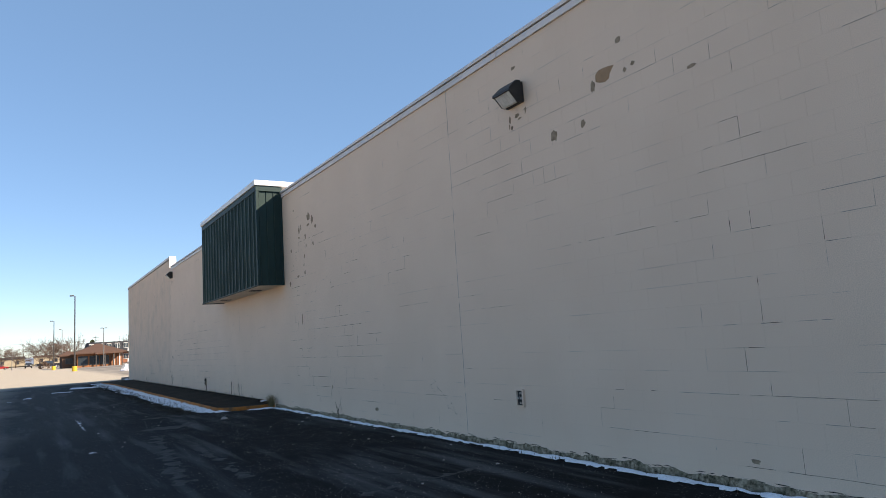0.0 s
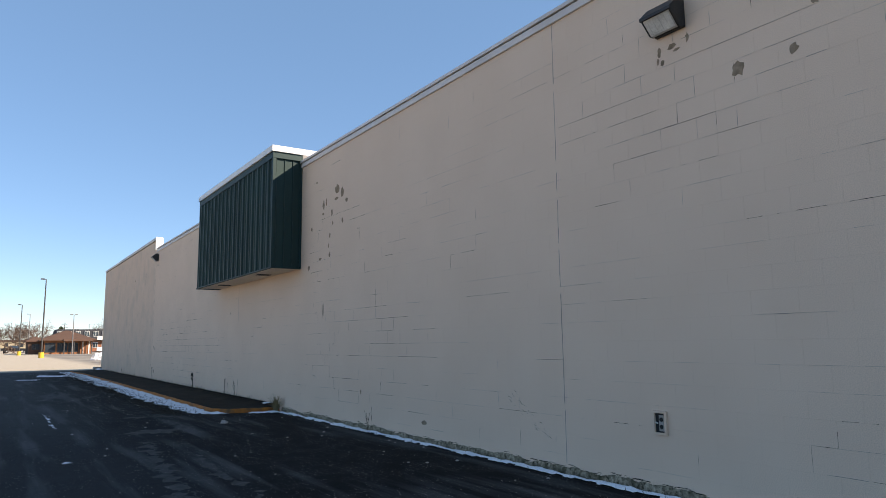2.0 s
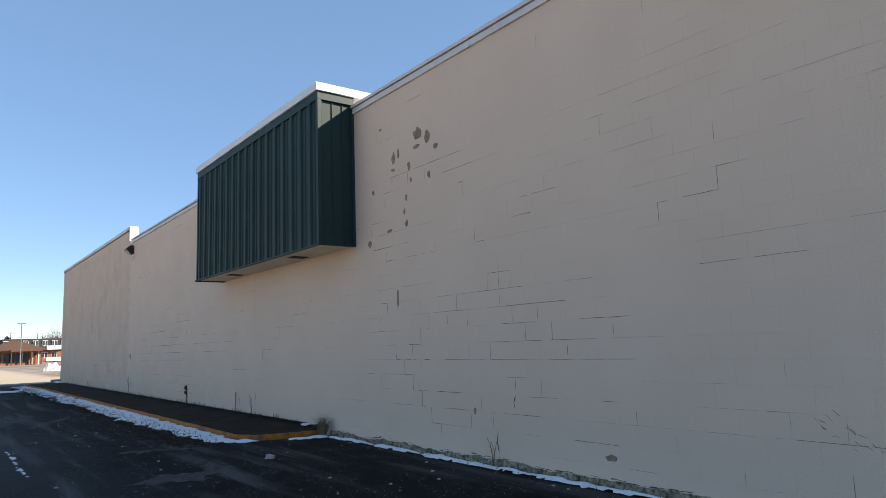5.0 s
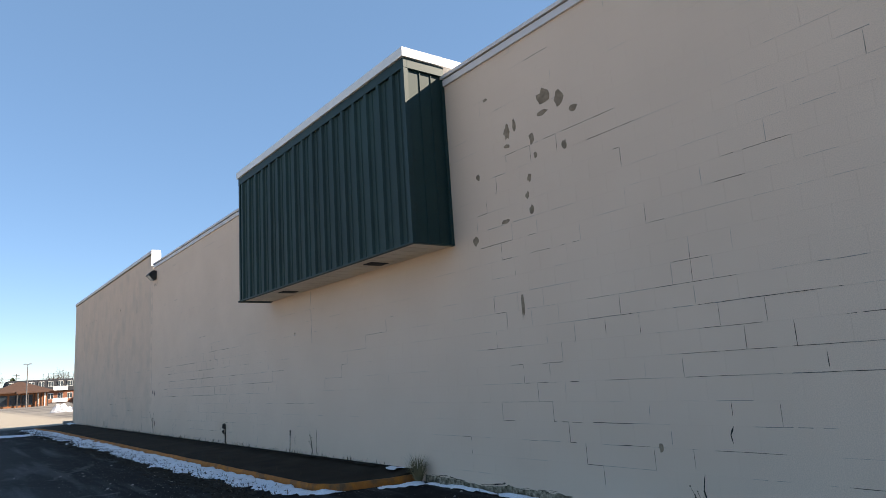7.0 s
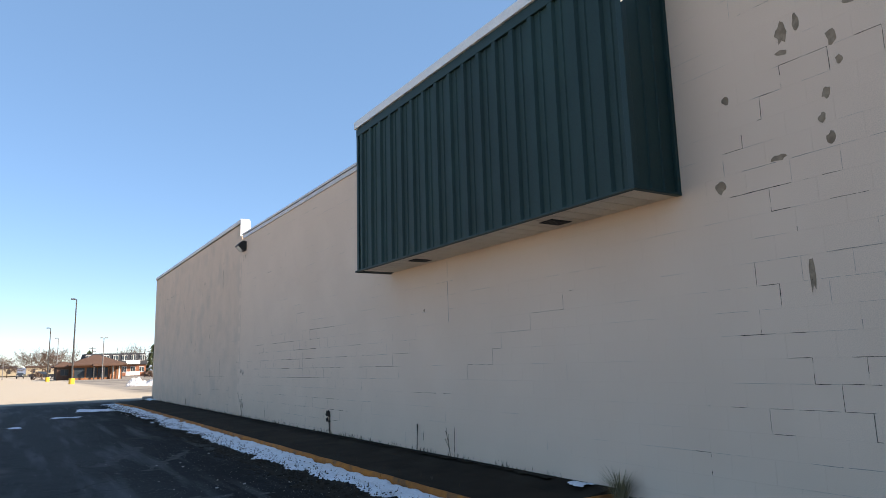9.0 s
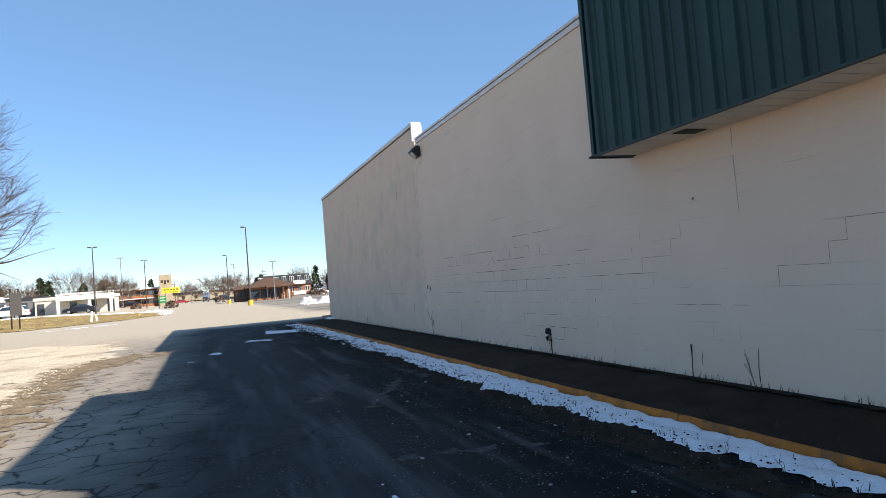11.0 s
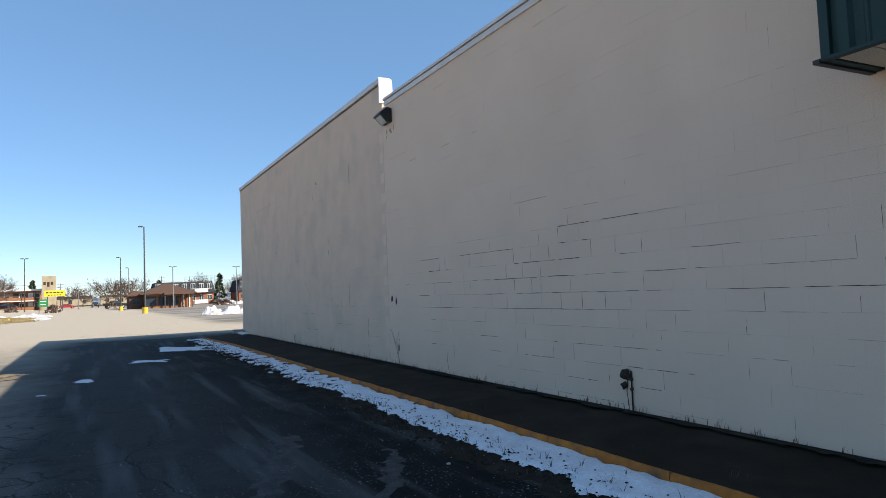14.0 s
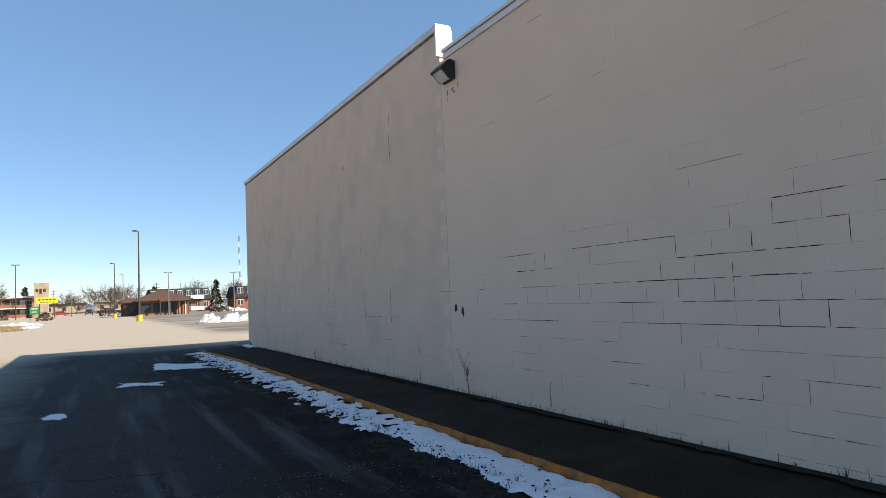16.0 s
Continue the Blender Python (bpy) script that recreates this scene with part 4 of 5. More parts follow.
def kerb_line():
    """The kerb's outer face in plan, from the wall round the corner and along to the far end."""
    pts = [(5.14, 16.72), (4.7, 16.78), (4.38, 16.85)]
    for k in range(1, 7):
        a = radians(15 * k)
        pts.append((KX + 0.5 - 0.5 * math.sin(a), 17.38 - 0.5 * math.cos(a)))
    y = 18.0
    while y < SIDE1 - 0.5:
        y = min(y + 1.5, SIDE1)
        pts.append((KX - 0.25 * smoothstep(y, 40, 45.2), y))
    return pts


outer = kerb_line()
bm = bmesh.new()
inner = [(x + 0.04, y + (0.04 if y < 17.3 else 0.0)) for x, y in outer]
lo = [bm.verts.new((x, y, 0.005)) for x, y in inner] + [bm.verts.new((WALL + 0.008, SIDE1, 0.005)), bm.verts.new((WALL + 0.008, 16.9, 0.005))]
top = bmesh.ops.extrude_face_region(bm, geom=[bm.faces.new(lo)])
for v in top["geom"]:
    if isinstance(v, bmesh.types.BMVert):
        v.co.z = 0.145 if v.co.x > 5 else 0.08
bmesh.ops.recalc_face_normals(bm, faces=bm.faces[:])
tagged(to_object("pavement", bm, M_WALK), "dark damp concrete sidewalk below the wall", "sidewalk", kind="structure")
kerb = thing("kerb", "worn orange-yellow painted concrete kerb with chipped joints", "kerb", kind="structure")
for k in range(len(outer) - 1):
    (xa, ya), (xb, yb) = outer[k], outer[k + 1]
    (ia, ja), (ib, jb) = inner[k], inner[k + 1]
    bm = bmesh.new()
    secs = []
    steps = max(1, int(math.hypot(xb - xa, yb - ya) / 0.12))
    for s in range(steps + 1):
        f = s / steps * 0.992 + 0.004
        ox, oy = xa + (xb - xa) * f, ya + (yb - ya) * f
        ix, iy = ia + (ib - ia) * f - 0.003, ja + (jb - ja) * f
        w = noise.fractal((ox * 3, oy * 3, 1), 1, 2, 3)
        chip = 0.012 * w - (0.02 if noise.noise((ox * 2.1, oy * 2.1, 9)) > 0.35 else 0)
        hgt = 0.088 + 0.008 * w
        secs.append([bm.verts.new((ox, oy, 0.0)), bm.verts.new((ox + (ix - ox) * 0.1, oy + (iy - oy) * 0.1, 0.055 + chip)), bm.verts.new((ox + (ix - ox) * 0.34, oy + (iy - oy) * 0.34, hgt + chip * 0.4)), bm.verts.new((ix, iy, hgt)), bm.verts.new((ix, iy, 0.0))])
    for a, b in zip(secs, secs[1:]):
        for q in range(4):
            bm.faces.new((a[q], a[q + 1], b[q + 1], b[q]))
    bm.faces.new(secs[0])
    bm.faces.new(secs[-1][::-1])
    bmesh.ops.recalc_face_normals(bm, faces=bm.faces[:])
    part("kerb_stone", bm, M_KERB, kerb, smooth=False)

block = thing("splash_block", "low concrete block at the store corner", "block", (4.95, 45.0, 0.145))
part("block", boxed((-0.22, -0.16, 0), (0.17, 0.16, 0.14), 0.02), M_STONE, block)
ragged_sheet("snow_patch", M_SNOW, [(4.75, 43.6), (5.1, 43.4), (5.1, 44.8), (4.8, 44.8)], 0.148, 0.05, "snow scrap at the wall's corner", "snow", 0.15, 2.5, 0.08, seed=21)
ragged_sheet("snow_patch", M_SNOW, [(4.85, 17.0), (5.1, 17.0), (5.1, 17.3), (4.95, 17.3)], 0.148, 0.03, "snow scrap on the sidewalk end", "snow", 0.06, 3, 0.02, seed=22)
ragged_sheet("dirt_strip", M_SOIL, [(4.98, 17.6), (5.12, 17.6), (5.12, 43), (5.02, 43)], 0.146, 0.03, "soil and litter gathered along the wall", "dirt", 0.07, 2.6, 0.014, seed=23)


def rock(x, y, r, label):
    bm = bmesh.new()
    bmesh.ops.create_icosphere(bm, subdivisions=2, radius=r)
    for v in bm.verts:
        v.co *= 1 + 0.5 * noise.noise(v.co * 2.2 / r + Vector((x, y, 0)))
        v.co.z = max(-0.1 * r, v.co.z * 0.6)
    ob = to_object("stone", bm, M_STONE, smooth=False)
    ob.location = (x, y, 0.1 * r)
    tagged(ob, label, "stone", "loose stones")


rock(3.55, 15.2, 0.075, "pale fist-sized stone lying on the asphalt")
rng = random.Random(5)
for k in range(60):
    x = rng.uniform(1.0, 5.0)
    rock(x, rng.uniform(7.5, 24) if x < 3.3 else rng.uniform(6, 16), rng.uniform(0.008, 0.022), "small pale stone chip on the asphalt")


def tuft(bm, x, y, z, n, h, spread, rng):
    for _ in range(n):
        a, l = rng.uniform(0, math.tau), h * rng.uniform(0.4, 1)
        d = Vector((math.cos(a), math.sin(a), 0)) * spread * rng.uniform(0.2, 1)
        base = Vector((x, y, z)) + d * 0.15
        side = Vector((-math.sin(a), math.cos(a), 0)) * 0.003
        mid, tip = base + d * 0.4 + Vector((0, 0, l * 0.65)), base + d + Vector((0, 0, l))
        v = [bm.verts.new(p) for p in (base - side, base + side, mid + side * 0.7, mid - side * 0.7, tip)]
        bm.faces.new((v[0], v[1], v[2], v[3]))
        bm.faces.new((v[3], v[2], v[4]))


bm = bmesh.new()
tuft(bm, 5.0, 16.55, 0.02, 260, 0.38, 0.26, rng)
tagged(to_object("grass_tuft", bm, M_GRASS), "dry straw-coloured grass tuft at the kerb end", "grass tuft")
bm = bmesh.new()
for _ in range(420):
    y = rng.uniform(17.5, 43)
    tuft(bm, 5.09, y, 0.15, rng.randint(1, 3), rng.uniform(0.03, 0.12), 0.05, rng)
for _ in range(520):
    y = rng.uniform(17.3, 44)
    tuft(bm, rng.choice((3.4, 3.55, 3.3)) + rng.gauss(0, 0.08), y, 0.01, rng.randint(2, 6), rng.uniform(0.04, 0.10), 0.07, rng)
for _ in range(60):
    tuft(bm, 3.99, rng.uniform(17.5, 40), 0.14, 3, 0.06, 0.06, rng)
for _ in range(120):
    tuft(bm, rng.uniform(4.95, 5.1), rng.uniform(-2, 16), 0.0, 2, 0.06, 0.05, rng)
tagged(to_object("dead_grass", bm, M_WEED), "dead grass blades poking out of snow and joints", "grass", kind="stuff")


def weed(x, y, z, h, seed):
    r = random.Random(seed)
    bm = bmesh.new()

    def stem(p, d, l, w, depth):
        q = p + d * l
        tube(bm, p, q, w, w * 0.6, 4, False)
        if depth:
            for _ in range(3):
                stem(p + d * l * r.uniform(0.4, 1), (d + Vector((r.uniform(-0.3, 0.3), r.uniform(-0.8, 0.8), r.uniform(0, 0.4)))).normalized(), l * 0.55, w * 0.6, depth - 1)
        else:
            bmesh.ops.create_icosphere(bm, subdivisions=1, radius=0.007, matrix=Matrix.Translation(q))
    for _ in range(2):
        stem(Vector((x, y, z)), Vector((r.uniform(-0.1, 0.02), r.uniform(-0.3, 0.3), 1)).normalized(), h * 0.62, 0.004, 1)
    tagged(to_object("dead_weed", bm, M_WEED), "dry dark dead weed stalk against the wall", "weed", "wall weeds")


weed(5.08, 30.2, 0.146, 0.75, 1)
weed(5.09, 19.78, 0.146, 0.42, 2)
weed(5.09, 12.55, 0.0, 0.34, 3)
weed(5.09, 37.5, 0.146, 0.3, 6)


# loose stone and clods over the gravel edge, grit beside the snow
def scatter(name, mat, count, place, lo, hi, label, category, seed, lift=0.01):
    r = random.Random(seed)
    vs, fs = [], []
    for _ in range(count):
        x, y = place(r)
        s = r.uniform(lo, hi)
        a = r.uniform(0, 3)
        k0 = len(vs)
        for dx, dy, dz in ((1, 0, 0.2), (0, 1, 0.3), (-1, 0.1, 0.2), (0.1, -1, 0.3), (0, 0, 0.75), (0, 0, -0.2)):
            q = s * r.uniform(0.7, 1.2)
            vs.append((x + q * (dx * math.cos(a) - dy * math.sin(a)), y + q * (dx * math.sin(a) + dy * math.cos(a)), gz(x, y) + lift + q * dz))
        fs += [tuple(k0 + q for q in f) for f in ((0, 1, 4), (1, 2, 4), (2, 3, 4), (3, 0, 4), (1, 0, 5), (2, 1, 5), (3, 2, 5), (0, 3, 5))]
    me = bpy.data.meshes.new(name)
    me.from_pydata(vs, [], fs)
    me.materials.append(mat)
    tagged(new(name, me), label, category, kind="stuff")


scatter("loose_gravel", M_GRAVEL, 14000, lambda r: (-3.4 - abs(r.gauss(0, 4.0)), r.uniform(18, 46)), 0.006, 0.024, "loose pale gravel stones on the lot edge", "gravel", 1)
scatter("soil_clods", M_DIRT, 3500, lambda r: (-3.3 + r.gauss(0, 0.33), r.uniform(17, 36)), 0.006, 0.022, "brown soil clods along the gravel edge", "soil", 2)
scatter("soil_clods", M_SOIL, 800, lambda r: (3.42 + r.gauss(0, 0.13), r.uniform(17.4, 44)), 0.006, 0.02, "dark leaf litter and clods lying on the snow", "soil", 6, 0.036)
scatter("soil_clods", M_SOIL, 2500, lambda r: (3.3 - abs(r.gauss(0, 0.25)), r.uniform(17, 44)), 0.006, 0.022, "dark wet soil crumbs beside the snow", "soil", 3)
scatter("asphalt_grit", M_STONE, 3200, lambda r: (r.gauss(2.9, 1.1), 3 + 25 * r.random() ** 1.4), 0.0025, 0.008, "fine pale grit loose on the asphalt", "grit", 4)


def turf_blades():
    r = random.Random(9)
    bm = bmesh.new()
    while len(bm.faces) < 26000:
        x, y = r.uniform(-34, -4.5), r.uniform(71, 112)
        edge = 70 + max(0, x + 19) * 0.55 + max(0, x + 12) * 0.9
        if y < edge + 1 or y > 111:
            continue
        tuft(bm, x, y, gz(x, y) + 0.04, 4, r.uniform(0.08, 0.22), 0.16, r)
    for v in bm.verts:
        v.co.x += r.uniform(-0.02, 0.02)
    tagged(to_object("verge_grass", bm, M_TURF), "straw-coloured dry grass blades on the verge", "grass", kind="stuff")


turf_blades()


# ---- far things: trees ----
def bare_tree(name, x, y, height, radius, seed, depth, mat, label, droop=0.0, trunk_h=0.2, thick=0.02, forks=4, sides=4, group="bare trees", limbs=9, bound=None):
    """Trunk and limbs that fork into tapering twigs."""
    r = random.Random(seed)
    z0 = gz(x, y)
    T = thing(name, label, "tree", (x, y, z0), group)
    trunk, crown = bmesh.new(), bmesh.new()
    base_r = max(0.12, height * thick)
    th = height * trunk_h
    tube(trunk, (0, 0, -0.1), (0, 0, th * 0.5), base_r * 1.25, base_r, 8)
    tube(trunk, (0, 0, th * 0.5), (0.05, 0, th), base_r, base_r * 0.85, 8)

    def grow(p, d, l, w, left):
        bend = Vector((r.gauss(0, 0.16), r.gauss(0, 0.16), r.gauss(0, 0.1) - droop * (0.1 if left > 2 else 0.22)))
        m = p + d * l * 0.5
        d2 = (d + bend).normalized()
        q = m + d2 * l * 0.5
        s = sides if left > 1 else 3
        out = bound and math.hypot(q.x, q.y) ** 2 / bound[1] ** 2 + (q.z - bound[0]) ** 2 / bound[2] ** 2 > 1
        tube(crown, p, m, w, w * (0.45 if out else 0.8), s, False)
        tube(crown, m, q, w * (0.45 if out else 0.8), 0.006 if out else w * 0.6, s, False)
        if left == 0 or out:
            return
        for k in range(forks):
            f = r.uniform(0.35, 1.0) if k else 1.0
            start = p + (m - p) * min(1, f * 2) if f < 0.5 else m + (q - m) * (f * 2 - 1)
            side = Vector((r.gauss(0, 1), r.gauss(0, 1), r.gauss(0.15, 0.7))).normalized()
            grow(start, (d2 * (1.15 if k else 2.2) + side * 0.75).normalized(), l * r.uniform(0.55, 0.8), max(w * 0.55, 0.007 if bound else 0.016), left - 1)
    nl = limbs
    for k in range(nl):
        a = math.tau * k / nl + r.uniform(-0.3, 0.3)
        up = r.uniform(0.3, 1.7)
        d = Vector((math.cos(a), math.sin(a), up)).normalized()
        reach = math.hypot(radius * math.cos(math.atan(up)), (height - th) * math.sin(math.atan(up)))
        grow(Vector((0, 0, th * r.uniform(0.75, 1))), d, reach * 0.42, base_r * 0.45, depth)
    part("trunk", trunk, mat, T)
    part("crown", crown, mat, T, "bare branching twigs")
    return T


bare_tree("bare_tree", -14.0, 46.3, 14.5, 8.2, 4, 5, M_BARK, "large leafless tree with fine grey-brown spreading twigs", 0.0, 0.14, 0.015, 4, limbs=17, bound=(8.2, 8.6, 6.4))


def conifer(x, y, h, w, seed, label):
    r = random.Random(seed)
    T = thing("conifer", label, "tree", (x, y, gz(x, y)), "conifers")
    bm = bmesh.new()
    tube(bm, (0, 0, -0.1), (0, 0, h * 0.95), h * 0.02, 0.03, 6)
    part("trunk", bm, M_BARK, T)
    bm = bmesh.new()
    for k in range(190):
        f = r.uniform(0.08, 1.0) ** 0.8
        rad = w * (1 - f) * r.uniform(0.35, 1.05) + 0.1
        a = r.uniform(0, math.tau)
        c = Vector((rad * math.cos(a), rad * math.sin(a), h * f))
        s = h * 0.05 * r.uniform(0.6, 1.5)
        o = Vector((math.cos(a), math.sin(a), -0.25)) * s * 1.6
        n = Vector((-math.sin(a), math.cos(a), 0)) * s
        v = [bm.verts.new(q) for q in (c - o * 0.4 - n * 0.5, c + n * 0.2 - Vector((0, 0, s * 0.5)), c + o, c - o * 0.3 + n * 0.5, c + Vector((0, 0, s * 0.8)))]
        for tri in ((0, 1, 4), (1, 2, 4), (2, 3, 4), (3, 0, 4), (0, 3, 2), (0, 2, 1)):
            bm.faces.new([v[t] for t in tri])
    part("crown", bm, M_CONIFER, T, "dark green needle clumps")


FAR = "leafless brown tree in the distance"
for k, (x, y, h, w) in enumerate(((-34, 216, 12.0, 7), (-29, 222, 10.5, 6), (-44, 215, 9.0, 5.5), (-50, 200, 9.5, 5), (-56, 205, 8.5, 5), (-64, 210, 8, 5), (-17.3, 166, 6.4, 4.6), (-24, 232, 9, 5), (3.5, 262, 9, 5), (7.5, 270, 8.5, 5), (11, 290, 10, 6), (14.5, 300, 10, 6), (-4, 330, 8, 5), (-9, 345, 8, 5), (31, 250, 9, 5), (44, 260, 9, 5), (-40, 190, 6.5, 4.5), (-46, 186, 6, 4))):
    bare_tree("bare_tree", x, y, h * 1.25, w * 1.15, 20 + k, 4, M_FARTREE, FAR if k != 6 else "low spreading leafless tree beside the road", 0, 0.2, 0.018, 4, 3)
for k, (x, y, h, w) in enumerate(((-39.5, 212, 9, 2.6), (-37, 208, 8, 2.4), (-48, 210, 7.5, 2.2), (-59, 196, 8, 1.8), (-30, 214, 7, 3), (-55, 214, 6.5, 2.5), (-16, 250, 8, 2.2), (15.5, 215, 6.8, 2.3), (33, 226, 8.6, 2.0), (-26, 218, 7.5, 2.6))):
    conifer(x, y, h, w, 60 + k, "dark evergreen conifer behind the buildings")


# ---- far things: poles, signs ----
def light_pole(x, y, top, heads, mat, base, label):
    z = gz(x, y)
    P = thing("street_lamp", label, "street lamp", (x, y, z), "lot light poles")
    bm = bmesh.new()
    tube(bm, (0, 0, 0.5 if base else 0.0), (0, 0, top - z), 0.11, 0.065, 10)
    part("pole", bm, mat, P)
    if base:
        bm = bmesh.new()
        tube(bm, (0, 0, 0), (0, 0, 0.72), 0.33, 0.33, 18)
        part("footing", bm, M_YELLOW, P, "yellow painted concrete footing")
    for s in heads:
        a = part("arm", boxed((min(0, s * 0.15), -0.03, top - z - 0.06), (max(0, s * 0.15), 0.03, top - z)), mat, P)
        part("lamp_head", boxed((s * 0.15 - (0.5 if s < 0 else 0), -0.18, top - z - 0.06), (s * 0.15 + (0.5 if s > 0 else 0), 0.18, top - z + 0.1), 0.03), mat, P)


light_pole(5.55, 108, 10.5, (-1,), M_DPOLE, True, "tall dark parking-lot lamp on yellow concrete footing")
light_pole(4.1, 145.5, 9.0, (-1,), M_DPOLE, True, "tall dark parking-lot lamp on yellow concrete footing")
light_pole(6.6, 176, 8.6, (-1,), M_POLE, False, "grey single-arm lot lamp pole")
light_pole(12.8, 150, 7.5, (-1, 1), M_POLE, False, "grey twin-head lot lamp pole")
light_pole(-14.9, 122, 10.0, (-1, 1), M_DPOLE, False, "dark twin-head street lamp pole")
light_pole(-32.2, 121, 10.0, (-1, 1), M_DPOLE, False, "dark twin-head street lamp pole")
light_pole(-11.4, 166, 10.2, (-1, 1), M_DPOLE, False, "dark twin-head street lamp pole")
light_pole(24.0, 150, 7.3, (-1, 1), M_POLE, False, "grey twin-head lot lamp pole")
light_pole(-17.9, 186, 12.2, (-1, 1), M_POLE, False, "grey twin-head lot lamp pole")
light_pole(-3.5, 215, 5.5, (-1,), M_POLE, False, "thin pale pole beside the road")


def utility_pole(x, y, top):
    P = thing("utility_pole", "weathered wooden utility pole with crossarm", "utility pole", (x, y, gz(x, y)), "utility poles")
    bm = bmesh.new()
    tube(bm, (0, 0, -0.2), (0, 0, top), 0.15, 0.1, 8)
    part("pole", bm, M_BARK, P)
    for dz in (0.6, 1.6):
        part("crossarm", boxed((-1.0, -0.06, top - dz), (1.0, 0.06, top - dz + 0.12)), M_BARK, P)


for x, y, t in ((20, 262, 9.5), (-1.5, 400, 9), (8, 330, 10), (-12, 330, 9.5)):
    utility_pole(x, y, t)
bm = bmesh.new()
for h in (9.2, 8.2):
    prev = None
    for k in range(41):
        p = Vector((-60 + 3.5 * k, 330 + 0.1 * k, h + 0.5 * abs((k % 8) / 4 - 1)))
        if prev:
            tube(bm, prev, p, 0.035, 0.035, 3, False)
        prev = p
tagged(to_object("power_line", bm, M_DPOLE), "thin sagging power lines between utility poles", "power line")

mast = thing("lattice_mast", "tall thin red and white lattice radio mast", "mast", (54, 300, 0))
for k in range(12):
    z = 2.4 * k
    bm = bmesh.new()
    for a, b in ((-0.25, -0.25), (0.25, -0.25), (0, 0.25)):
        tube(bm, (a, b, z), (a, b, z + 2.4), 0.06, 0.06, 4)
    tube(bm, (-0.25, -0.25, z), (0.25, -0.25, z + 2.4), 0.04, 0.04, 4)
    tube(bm, (0.25, -0.25, z), (0, 0.25, z + 2.4), 0.04, 0.04, 4)
    part("section", bm, M_POLE if k % 2 else M_TRIMW, mast)

for k in range(9):
    x = 25.5 + 1.6 * k
    N = thing("net_pole", "slender dark pole holding a tall sports net", "pole", (x, 245 + 2 * k, 0), "net poles")
    bm = bmesh.new()
    tube(bm, (0, 0, -0.1), (0, 0, 8.6 + 0.12 * k), 0.09, 0.06, 6)
    part("pole", bm, M_DPOLE, N)
    bm = bmesh.new()
    for z in (8.4, 7.6, 6.8):
        tube(bm, (0, 0, z + 0.12 * k), (1.6, 2, z + 0.12 * (k + 1)), 0.015, 0.015, 3)
    part("cable", bm, M_DPOLE, N)

S = thing("sign_board", "dark back of a road sign board on two posts", "sign", (-14.3, 77, gz(-14.3, 77)))
for s in (-0.42, 0.42):
    part("post", boxed((s - 0.05, -0.05, -0.05), (s + 0.05, 0.05, 3.3), 0.008), M_BARK, S)
part("panel", boxed((-0.6, -0.1, 1.15), (0.6, -0.052, 3.0), 0.01), M_DPOLE, S, "dark weathered panel")
S.matrix_world = pose(-14.6, 77, gz(-14.6, 77), 0, 0, 62)

W = thing("marker_post", "white cone-shaped utility marker standing in dry grass", "marker", (-10.0, 84, gz(-10, 84)))
bm = bmesh.new()
tube(bm, (-0.2, 0, 0), (-0.08, 0, 1.0), 0.15, 0.07, 12)
part("marker", bm, M_TRIMW, W)
bm = bmesh.new()
tube(bm, (0.3, 0, 0), (0.22, 0, 0.7), 0.12, 0.07, 10)
part("marker", bm, M_TRIMW, W)
rng = random.Random(8)
for k in range(12):
    x, y = rng.uniform(-24, -6), rng.uniform(80, 92)
    F = thing("marker_flag", "small bright utility flag in dry grass", "flag", (x, y, gz(x, y)), "utility flags")
    bm = bmesh.new()
    tube(bm, (0, 0, 0), (0, 0, 0.5), 0.012, 0.012, 5)
    part("wire", bm, M_POLE, F)
    part("flag", boxed((0, -0.006, 0.38), (0.13, 0.006, 0.48)), M_SIGNY if k % 2 else M_ORANGE, F)


